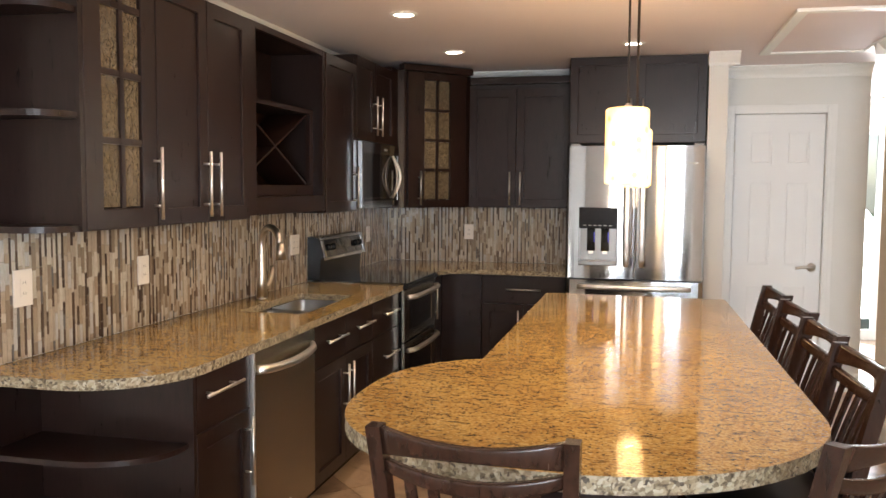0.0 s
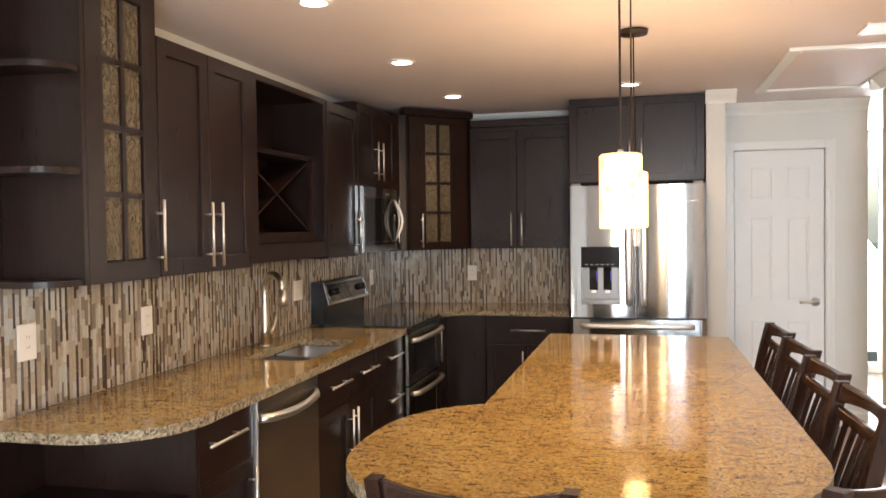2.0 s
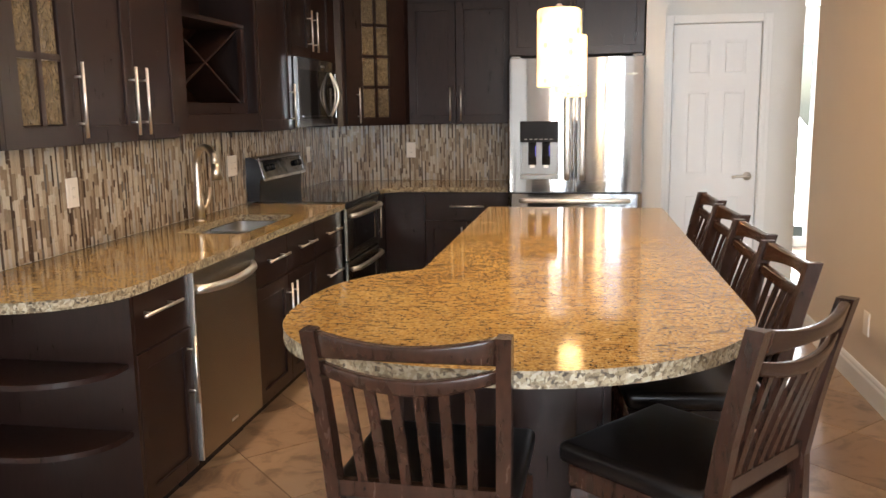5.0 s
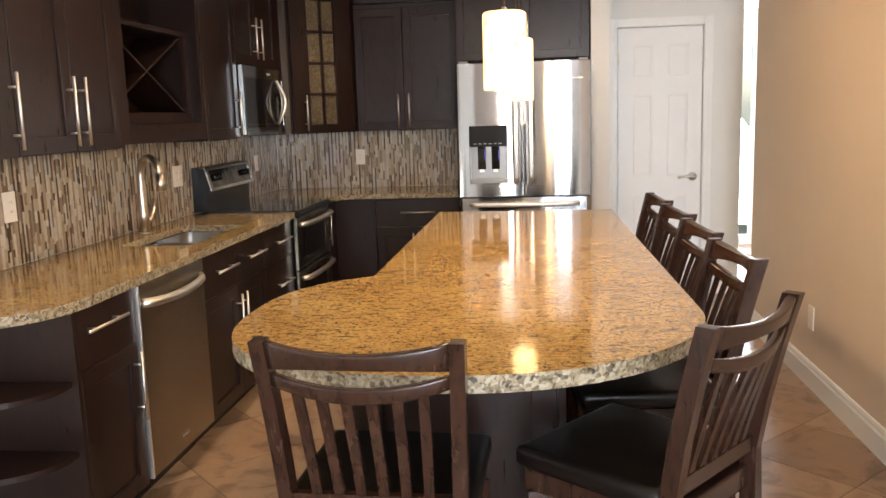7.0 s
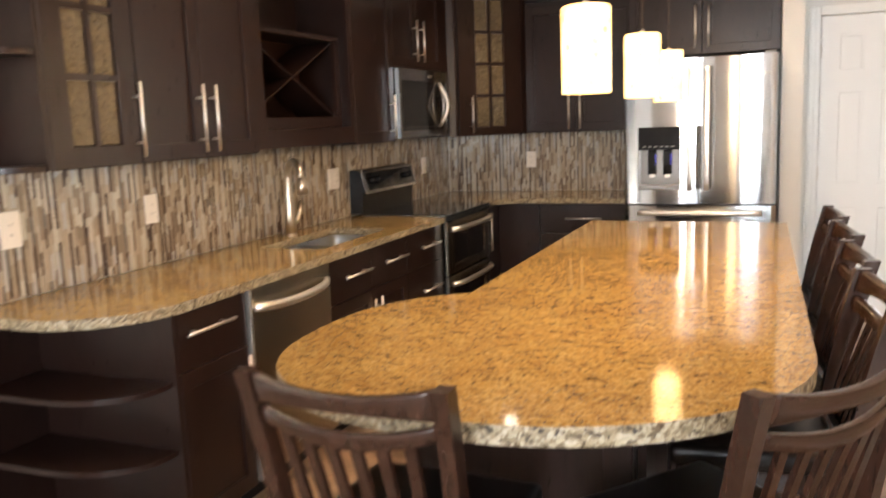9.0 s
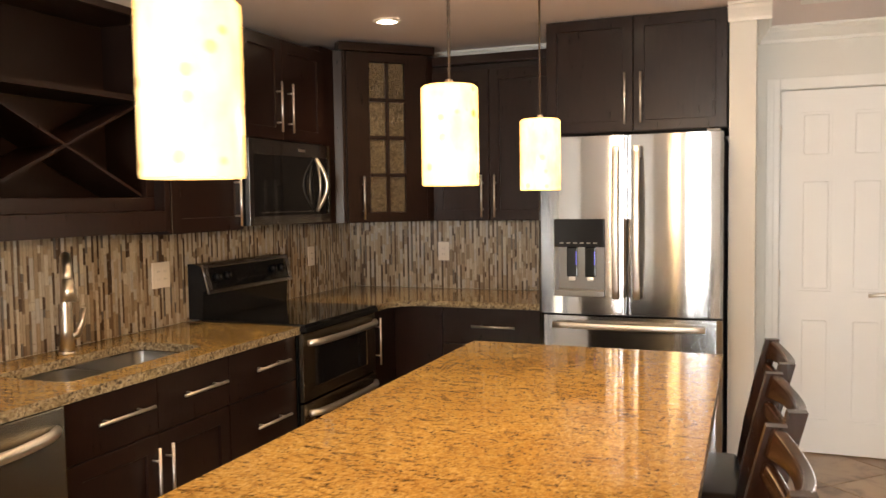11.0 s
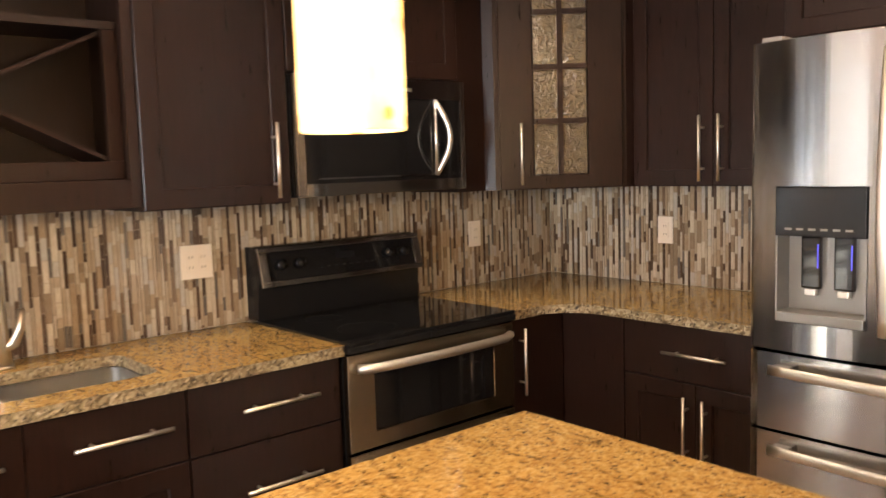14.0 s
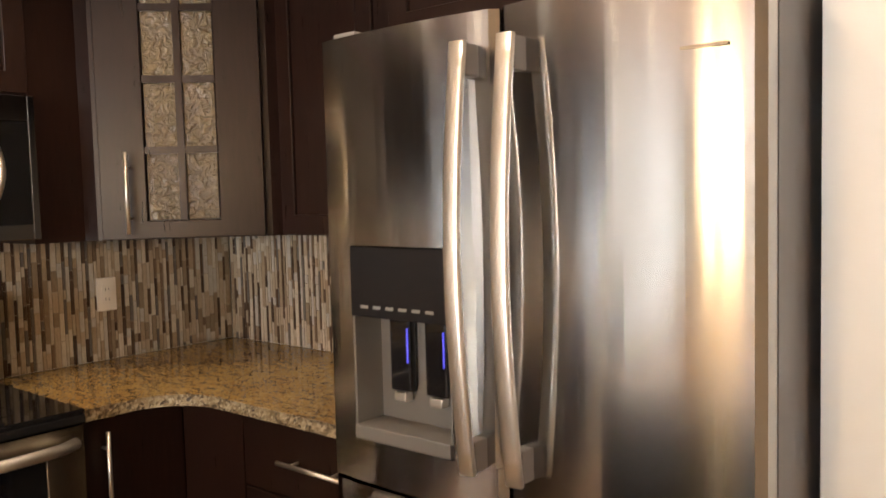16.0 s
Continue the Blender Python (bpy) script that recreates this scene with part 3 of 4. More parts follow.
c = base("base_cabinet", LEFT, -4.088, -3.702, "espresso base cabinet with one drawer and one door")
d = slab(c, LEFT, -4.086, -3.704, 0.66, FZ1, D)
pull(d, LEFT, -3.94, 0.788, 0.26, D + 0.02, False)
d = shaker(c, LEFT, -4.086, -3.704, FZ0, 0.655, D)
pull(d, LEFT, -3.745, 0.50, 0.26, D + 0.02)

c = base("sink_cabinet", LEFT, -3.085, -2.245, "espresso sink base cabinet with two drawer fronts and two doors")
for a, b, hu in ((-3.083, -2.666, -2.70), (-2.664, -2.247, -2.29)):
    d = slab(c, LEFT, a, b, 0.66, FZ1, D)
    pull(d, LEFT, (a + b) / 2 + 0.026, 0.77, 0.258, D + 0.024, False)
    d = shaker(c, LEFT, a, b, FZ0, 0.655, D)
    pull(d, LEFT, -2.665 + (-0.035 if a < -3 else 0.035), 0.49, 0.25, D + 0.02)
c = base("drawer_cabinet", LEFT, -2.243, -1.732, "espresso three-drawer base cabinet beside the range")
for a, b in ((0.66, FZ1), (0.39, 0.655), (FZ0, 0.385)):
    d = slab(c, LEFT, -2.241, -1.734, a, b, D)
    pull(d, LEFT, -1.96, (a + b) / 2 + (0.007 if a > 0.6 else 0), 0.255, D + 0.02, False)

# corner cabinet and rear run
c = thing("corner_cabinet", (0.3, -0.4, 0), "espresso corner base cabinet between range and rear run", "base cabinet")
part("body", box(one(0.012, D, -0.955, -0.012, 0.1, FZ1), D, 0.92, -D - 0.02, -0.012, 0.1, FZ1), M_CARCASS, c)
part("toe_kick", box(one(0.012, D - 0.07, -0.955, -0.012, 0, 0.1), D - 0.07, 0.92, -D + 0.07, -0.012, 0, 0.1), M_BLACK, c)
d = part("door", one(D, D + 0.02, -0.953, -D - 0.044, FZ0, FZ1, bev=0.002), M_WOOD, c)
pull(d, LEFT, -0.90, 0.695, 0.26, D + 0.02)
part("door", one(D + 0.022, 0.918, -D - 0.042, -D - 0.021, FZ0, FZ1, bev=0.002), M_WOOD, c)
D = 0.622
c = base("base_cabinet", REAR, 0.922, 1.53, "espresso base cabinet with a drawer above two doors")
d = slab(c, REAR, 0.924, 1.528, 0.66, FZ1, D)
pull(d, REAR, 1.232, 0.763, 0.25, D + 0.02, False)
for a, b, u in ((0.924, 1.225, 1.195), (1.227, 1.528, 1.27)):
    d = shaker(c, REAR, a, b, FZ0, 0.655, D)
    pull(d, REAR, u, 0.487, 0.25, D + 0.02)
D = 0.60

# island base
c = thing("kitchen_island", (1.85, -3.1, 0), "dark espresso panelled kitchen island under the granite top", "kitchen island")
part("body", one(1.58, 2.14, -4.32, -1.92, 0.1, CB - 0.008), M_CARCASS, c)
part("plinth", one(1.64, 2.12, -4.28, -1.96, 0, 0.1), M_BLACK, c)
shaker(c, REAR, 1.583, 2.137, 0.105, 0.852, 4.322, "end_panel", 0.07)
for i in range(4):
    u0 = -4.30 + i * 0.592
    shaker(c, Matrix(((0, 1, 0, 0), (1, 0, 0, 0), (0, 0, 1, 0), (0, 0, 0, 1))), u0 + 0.003, u0 + 0.589, 0.105, 0.852, 2.142, "side_panel", 0.07)
    shaker(c, Matrix(((0, -1, 0, 0), (1, 0, 0, 0), (0, 0, 1, 0), (0, 0, 0, 1))), u0 + 0.003, u0 + 0.589, 0.105, 0.852, -1.578, "side_panel", 0.07)

# ---- wall cabinets ----
UB, UT, UD = 1.345, 2.235, 0.318


def upper(name, m, u0, u1, z0, z1, label, depth=UD):
    t = thing(name, m @ Vector(((u0 + u1) / 2, depth / 2, z0)), label, "wall cabinet")
    return t


def hollow(parent, m, u0, u1, z0, z1, depth, name="body", th=0.018):
    for nm, a in (("side_panel", (u0, u0 + th, 0.012, depth, z0, z1)), ("side_panel", (u1 - th, u1, 0.012, depth, z0, z1)), ("bottom_panel", (u0 + th, u1 - th, 0.012, depth, z0, z0 + th)), ("top_panel", (u0 + th, u1 - th, 0.012, depth, z1 - th, z1)), ("back_panel", (u0 + th, u1 - th, 0.012, 0.024, z0 + th, z1 - th))):
        part(nm, one(*a, m=m), M_CARCASS, parent)


TALL = 2.385
# open end shelves
t = upper("open_shelf", LEFT, -4.42, -4.252, UB, TALL, "dark espresso open wall shelf with rounded shelves")
part("back_panel", one(0.012, 0.028, -4.42, -4.252, UB, TALL), M_WOOD, t)
part("side_panel", one(0.028, UD + 0.02, -4.27, -4.252, UB, TALL), M_WOOD, t)
for z in (UB + 0.02, 1.72, 2.045, TALL):
    bm = bmesh.new()
    out = [(0.028, -4.271), (0.028, -4.42)] + arc(0.2, -4.31, 0.13, 0.11, -90, 0, 10) + [(0.33, -4.271)]
    lo = [bm.verts.new((x, y, z - 0.02)) for x, y in out]
    hi = [bm.verts.new((x, y, z)) for x, y in out]
    bm.faces.new(lo)
    bm.faces.new(hi)
    for i in range(len(out)):
        bm.faces.new((lo[i], lo[(i + 1) % len(out)], hi[(i + 1) % len(out)], hi[i]))
    part("shelf", bm, M_WOOD, t)
# tall glazed cabinet
t = upper("glass_cabinet", LEFT, -4.25, -3.85, UB, TALL, "tall espresso wall cabinet with a seeded glass door")
hollow(t, LEFT, -4.25, -3.85, UB, TALL, UD)
for z in (1.62, 1.87, 2.12):
    part("shelf", one(-4.23, -3.87, 0.026, UD - 0.03, z - 0.009, z + 0.009, m=LEFT), M_CARCASS, t)
d = shaker(t, LEFT, -4.248, -3.852, UB, TALL, UD, rail=0.088, panes=(2, 4), rail_z=0.07)
pull(d, LEFT, -3.872, 1.50, 0.26, UD + 0.02)
# double door cabinet
t = upper("wall_cabinet", LEFT, -3.848, -3.125, UB, UT, "espresso shaker wall cabinet with two doors")
carcass(t, LEFT, -3.848, -3.125, UB, UT, UD)
for a, b, u in ((-3.846, -3.49, -3.525), (-3.486, -3.127, -3.445)):
    d = shaker(t, LEFT, a, b, UB + 0.003, UT - 0.003, UD)
    pull(d, LEFT, u, 1.50, 0.26, UD + 0.02)
# wine cabinet: open niche above, crossed rack below
t = upper("wine_rack_cabinet", LEFT, -3.123, -2.215, UB + 0.015, UT, "espresso wall cabinet with open niche and crossed wine rack")
u0, u1, z0 = -3.123, -2.215, UB + 0.015
dd = UD - 0.004
for nm, a in (("side_panel", (u0, u0 + 0.02, 0.012, dd, z0, UT)), ("side_panel", (u1 - 0.02, u1, 0.012, dd, z0, UT)), ("bottom_panel", (u0 + 0.02, u1 - 0.02, 0.012, dd, 1.425, 1.445)), ("top_panel", (u0 + 0.02, u1 - 0.02, 0.012, dd, UT - 0.02, UT)), ("back_panel", (u0 + 0.02, u1 - 0.02, 0.012, 0.024, 1.445, UT - 0.02)), ("shelf", (u0 + 0.02, u1 - 0.02, 0.024, 0.272, 1.887, 1.91)), ("valance", (u0 + 0.02, u1 - 0.02, dd - 0.018, dd, z0, 1.425))):
    part(nm, one(*a, m=LEFT), M_CARCASS, t)
for nm, a in (("stile", (u0, u0 + 0.075, dd, dd + 0.02, z0, UT)), ("stile", (u1 - 0.032, u1, dd, dd + 0.02, z0, UT)), ("rail", (u0 + 0.075, u1 - 0.032, dd, dd + 0.02, z0, 1.445)), ("rail", (u0 + 0.075, u1 - 0.032, dd, dd + 0.02, UT - 0.03, UT)), ("rack_rail", (u0 + 0.02, u1 - 0.02, 0.245, 0.272, 1.446, 1.5)), ("rack_stile", (u1 - 0.065, u1 - 0.021, 0.245, 0.272, 1.5, 1.886)), ("rack_stile", (u0 + 0.021, u0 + 0.12, 0.245, 0.272, 1.5, 1.886))):
    part(nm, one(*a, m=LEFT, bev=0.002), M_WOOD, t)
zc, uc = (1.5 + 1.886) / 2, (u0 + u1) / 2
L = math.hypot(u1 - u0 - 0.135, 0.37)
ang = math.atan2(0.37, u1 - u0 - 0.135)
for k in (1, -1):
    part("cross_board", one(-L / 2, L / 2, 0.03 + (0.001 if k > 0 else 0), 0.25 - (0.002 if k > 0 else 0), -0.006, 0.006, m=LEFT @ Matrix.Translation((uc, 0, zc)) @ Matrix.Rotation(-k * ang, 4, "Y")), M_WOOD, t)
# narrow door beside the microwave
t = upper("wall_cabinet", LEFT, -2.213, -1.705, UB, UT, "narrow espresso shaker wall cabinet beside the microwave")
carcass(t, LEFT, -2.213, -1.705, UB, UT, UD)
d = shaker(t, LEFT, -2.211, -1.707, UB + 0.003, UT - 0.003, UD)
pull(d, LEFT, -1.768, 1.49, 0.25, UD + 0.02)
# cabinet over the microwave
t = upper("wall_cabinet", LEFT, -1.703, -0.94, 1.785, UT, "short espresso wall cabinet above the microwave")
carcass(t, LEFT, -1.703, -0.922, 1.785, UT + 0.065, UD)
for a, b, u in ((-1.701, -1.343, -1.395), (-1.34, -0.924, -1.29)):
    d = shaker(t, LEFT, a, b, 1.788, UT + 0.062, UD)
    pull(d, LEFT, u, 1.95, 0.25, UD + 0.02)
# diagonal corner cabinet
t = thing("corner_wall_cabinet", (0.2, -0.3, UB), "taller diagonal corner wall cabinet with a seeded glass door", "wall cabinet")
a, b = Vector((0.36, -0.745, 0)), Vector((0.735, -0.36, 0))
CT2 = 2.335
bm = bmesh.new()
out = [(0.012, -0.012), (0.012, -0.92), (UD, -0.92), (UD, -0.765), (a.x, a.y), (b.x, b.y), (0.752, -UD), (0.752, -0.012)]
lo = [bm.verts.new((x, y, UB)) for x, y in out]
hi = [bm.verts.new((x, y, CT2)) for x, y in out]
bm.faces.new(lo)
bm.faces.new(hi)
for i in range(len(out)):
    bm.faces.new((lo[i], lo[(i + 1) % len(out)], hi[(i + 1) % len(out)], hi[i]))
part("body", bm, M_WOOD, t)
e = (b - a)
L = e.length
e.normalize()
nrm = Vector((e.y, -e.x, 0))
DIAG = Matrix(((e.x, nrm.x, 0, a.x), (e.y, nrm.y, 0, a.y), (0, 0, 1, 0), (0, 0, 0, 1)))
d = shaker(t, DIAG, 0.02, L - 0.02, UB + 0.003, CT2 - 0.005, 0.003, rail=0.138, panes=(2, 4), rail_z=0.055)
pull(d, DIAG, 0.108, 1.49, 0.25, 0.023)
bm = bmesh.new()
box(bm, -0.03, L + 0.03, -0.03, 0.05, CT2 - 0.004, CT2 + 0.045, m=DIAG, bev=0.01)
part("crown", bm, M_WOOD, t)
# rear wall cabinets
t = upper("wall_cabinet", REAR, 0.754, 1.53, UB, UT, "pair of plain espresso doors on the rear wall cabinet")
carcass(t, REAR, 0.754, 1.53, UB, UT + 0.03, UD)
for p, q, u in ((0.756, 1.112, 1.072), (1.115, 1.528, 1.152)):
    d = shaker(t, REAR, p, q, UB + 0.003, UT - 0.003, UD)
    pull(d, REAR, u, 1.49, 0.25, UD + 0.02)
part("crown", one(0.765, 1.53, 0.012, UD + 0.05, UT + 0.031, UT + 0.085, m=REAR, bev=0.01), M_WOOD, t)
# above the refrigerator
t = thing("wall_cabinet", (2.0, -0.33, 1.81), "deep espresso wall cabinet above the refrigerator", "wall cabinet")
carcass(t, REAR, 1.537, 2.453, 1.81, CEIL - 0.004, 0.63)
for p, q, u in ((1.539, 1.993, 1.955), (1.996, 2.451, 2.035)):
    d = shaker(t, REAR, p, q, 1.813, CEIL - 0.008, 0.63, rail=0.055)
    pull(d, REAR, u, 1.98, 0.26, 0.65)

# ---- appliances ----
def bowed(u0, u1, n, bulge, z0, z1, m, seg=32, back=0.05, r=0.012, a=0.0, b=1.0):
    """A door skin with a gentle bow outward and rolled side edges."""
    bm = bmesh.new()
    prof = []
    for i in range(seg + 1):
        k = a + (b - a) * i / seg
        u = u0 + (u1 - u0) * k
        prof.append((u, n + bulge * (1 - (2 * k - 1) ** 2) - (r if k in (0, 1) else 0)))
    prof = [(prof[0][0], n - back)] + prof + [(prof[-1][0], n - back)]
    lo = [bm.verts.new(m @ Vector((u, v, z0))) for u, v in prof]
    hi = [bm.verts.new(m @ Vector((u, v, z1))) for u, v in prof]
    bm.faces.new(lo)
    bm.faces.new(hi)
    for i in range(len(prof)):
        bm.faces.new((lo[i], lo[(i + 1) % len(prof)], hi[(i + 1) % len(prof)], hi[i]))
    return bm


def fridge():
    f = thing("refrigerator", (2.0, -0.45, 0), "stainless steel french-door refrigerator with water dispenser", "refrigerator")
    part("body", one(1.556, 2.442, -0.80, -0.03, 0.02, 1.765), M_GREYPLASTIC, f)
    part("base_grille", one(1.58, 2.42, -0.82, -0.80, 0.02, 0.09), M_BLACK, f)
    n = 0.872
    xm = 1.999
    # left door is pieced round the dispenser recess
    dx0, dx1, dz0, dz1 = 1.632, 1.888, 0.975, 1.367
    door = part("left_door", bowed(1.548, xm - 0.003, n, 0.016, dz1, 1.778, REAR), M_STEEL, f)
    bm = bowed(1.548, xm - 0.003, n, 0.016, 0.888, dz0, REAR)
    part("lower_skin", bm, M_STEEL, door)
    part("side_skin", bowed(1.548, xm - 0.003, n, 0.016, dz0, dz1, REAR, 6, a=0.0, b=(dx0 - 1.548) / (xm - 1.555)), M_STEEL, door)
    part("side_skin", bowed(1.548, xm - 0.003, n, 0.016, dz0, dz1, REAR, 6, a=(dx1 - 1.548) / (xm - 1.555), b=1.0), M_STEEL, door)
    part("dispenser_recess", one(dx0, dx1, 0.801, 0.806, dz0, 1.235, m=REAR), M_RECESS, door, "grey dispenser recess")
    part("recess_cheek", one(dx0 + 0.001, dx0 + 0.006, 0.806, n + 0.009, dz0 + 0.028, 1.225, m=REAR), M_RECESS, door)
    part("recess_cheek", one(dx1 - 0.006, dx1 - 0.001, 0.806, n + 0.009, dz0 + 0.028, 1.225, m=REAR), M_RECESS, door)
    part("dispenser_panel", one(dx0 + 0.002, dx1 - 0.002, 0.81, n + 0.0145, 1.225, dz1 - 0.002, m=REAR, bev=0.003), M_DISPENSER, door, "dark glass control panel with small marks")
    for i in range(6):
        part("control_mark", one(dx0 + 0.03 + i * 0.034, dx0 + 0.05 + i * 0.034, n + 0.0145, n + 0.0155, 1.243, 1.249, m=REAR), M_WHITEMARK, door)
    for x in (1.712, 1.806):
        part("dispenser_paddle", one(x - 0.028, x + 0.028, 0.812, 0.83, 1.07, 1.222, m=REAR, bev=0.006), M_BLACKGLASS, door, "black dispenser paddle")
        part("paddle_light", one(x + 0.020, x + 0.0235, 0.831, 0.833, 1.13, 1.2, m=REAR), M_BLUE, door, "blue dispenser light")
        part("nozzle", one(x - 0.016, x + 0.016, 0.812, 0.834, 1.05, 1.069, m=REAR, bev=0.004), M_NICKEL, door)
    part("drip_tray", one(dx0 + 0.004, dx1 - 0.004, 0.806, n + 0.016, dz0 + 0.001, dz0 + 0.03, m=REAR, bev=0.004), M_RECESS, door)
    rd = part("right_door", bowed(xm + 0.003, 2.447, n, 0.016, 0.888, 1.778, REAR), M_STEEL, f)
    part("badge", one(2.33, 2.40, n + 0.0095, n + 0.0125, 1.662, 1.667, m=REAR), M_STEEL_DARK, rd, "small plain chrome badge")
    dr = part("freezer_drawer", bowed(1.548, 2.447, n, 0.008, 0.645, 0.876, REAR), M_STEEL, f)
    dr2 = part("bottom_drawer", bowed(1.548, 2.447, n, 0.008, 0.1, 0.635, REAR), M_STEEL, f)
    for x, s in ((xm - 0.05, -1), (xm + 0.05, 1)):
        grip = door if s < 0 else rd
        part("handle", strap([(x, -n - 0.046 - 0.03 * math.sin(math.pi * i / 16), 0.972 + 0.75 * i / 16) for i in range(17)], (1, 0, 0), 0.034, 0.015), M_NICKEL, grip, "long bowed flat steel handle")
        for z0, z1 in ((0.974, 1.03), (1.664, 1.72)):
            part("handle_post", one(x - 0.013, x + 0.013, n + 0.004, n + 0.042, z0, z1, m=REAR, bev=0.004), M_GREYPLASTIC, grip, "dark grey handle mount")
    for z, par in ((0.832, dr), (0.592, dr2)):
        part("handle", strap([(1.63 + 0.74 * i / 16, -n - 0.04 - 0.024 * math.sin(math.pi * i / 16), z) for i in range(17)], (0, 0, 1), 0.03, 0.015), M_NICKEL, par, "long bowed horizontal steel handle")
        for x in (1.66, 2.34):
            part("handle_post", one(x - 0.026, x + 0.026, n - 0.002, n + 0.037, z - 0.011, z + 0.011, m=REAR, bev=0.004), M_GREYPLASTIC, par, "dark grey handle mount")
    for x in (1.6, 2.4):
        part("hinge_cap", one(x - 0.03, x + 0.03, -0.85, -0.76, 1.78, 1.795, bev=0.004), M_GREYPLASTIC, f)


fridge()


def range_cooker():
    u0, u1 = -1.724, -0.968
    f = thing("range", (0.33, (u0 + u1) / 2, 0), "black and stainless double-oven electric range with glass cooktop", "range")
    part("body", one(u0 + 0.004, u1 - 0.004, 0.02, 0.62, 0.03, 0.895, m=LEFT), M_BLACK, f)
    part("cooktop", one(u0, u1, 0.09, 0.665, 0.896, 0.909, m=LEFT, bev=0.003), M_BLACKGLASS, f, "black glass cooktop")
    part("cooktop_trim", one(u0 + 0.002, u1 - 0.002, 0.62, 0.672, 0.872, 0.8955, m=LEFT, bev=0.004), M_BLACK, f)
    # sloped control panel
    bm = bmesh.new()
    prof = [(0.02, 0.909), (0.098, 0.909), (0.108, 1.045), (0.128, 1.05), (0.098, 1.165), (0.06, 1.178), (0.02, 1.178)]
    lo = [bm.verts.new((x, u0, z)) for x, z in prof]
    hi = [bm.verts.new((x, u1, z)) for x, z in prof]
    bm.faces.new(lo)
    bm.faces.new(hi)
    for i in range(len(prof)):
        bm.faces.new((lo[i], lo[(i + 1) % len(prof)], hi[(i + 1) % len(prof)], hi[i]))
    back = part("backguard", bm, M_BLACK, f)
    tilt = Matrix.Translation((0.114, 0, 1.108)) @ Matrix.Rotation(-0.256, 4, "Y") @ LEFT
    bm = bmesh.new()
    for a in ((u0, u1, 0.0, 0.011, 0.05, 0.07), (u0, u1, 0.0, 0.011, -0.078, -0.058), (u0, u0 + 0.035, 0, 0.011, -0.058, 0.05), (u1 - 0.035, u1, 0, 0.011, -0.058, 0.05)):
        box(bm, *a, m=tilt, bev=0.003)
    part("panel_frame", bm, M_STEEL, back, "brushed steel control panel frame")
    part("control_glass", one(u0 + 0.036, u1 - 0.036, 0.0, 0.006, -0.057, 0.049, m=tilt), M_BLACKGLASS, back)
    for u in (u0 + 0.09, u0 + 0.17, u1 - 0.17, u1 - 0.09):
        bm = bmesh.new()
        rod(bm, tilt @ Vector((u, 0.007, 0.0)), tilt @ Vector((u, 0.028, 0.0)), 0.021, 18, 0.018)
        part("knob", bm, M_BLACK, back, "black control knob", True)
    part("display", one(-1.39, -1.30, 0.006, 0.0072, 0.0, 0.025, m=tilt), M_DISPENSER, back)
    for i in range(8):
        part("control_mark", one(-1.47 + i * 0.035, -1.455 + i * 0.035, 0.006, 0.0072, -0.026, -0.023, m=tilt), M_RING, back)
    # burner rings
    for x, u, r in ((0.24, -1.53, 0.075), (0.24, -1.17, 0.095), (0.5, -1.53, 0.105), (0.5, -1.17, 0.08)):
        bm = bmesh.new()
        ring_o = [bm.verts.new((x + r * math.cos(k * math.pi / 16), u + r * math.sin(k * math.pi / 16), 0.9096)) for k in range(32)]
        ring_i = [bm.verts.new((x + (r - 0.004) * math.cos(k * math.pi / 16), u + (r - 0.004) * math.sin(k * math.pi / 16), 0.9096)) for k in range(32)]
        for k in range(32):
            bm.faces.new((ring_o[k], ring_o[(k + 1) % 32], ring_i[(k + 1) % 32], ring_i[k]))
        part("burner_ring", bm, M_RING, f)
    for z0, z1 in ((0.545, 0.865), (0.07, 0.535)):
        door = shaker(f, LEFT, u0, u1, z0, z1, 0.634, "oven_door", 0.105, None, M_STEEL_DARK, 0.055)
        part("oven_window", one(u0 + 0.107, u1 - 0.107, 0.645, 0.653, z0 + 0.057, z1 - 0.057, m=LEFT), M_BLACKGLASS, door, "black glass oven window")
        pts = [(0.668 + 0.042 * math.sin(math.pi * i / 14) ** 0.3, u0 + 0.03 + (u1 - u0 - 0.06) * i / 14, z1 - 0.045) for i in range(15)]
        part("handle", tube(pts, 0.016, 12), M_NICKEL, door, "curved steel oven handle", True)


range_cooker()


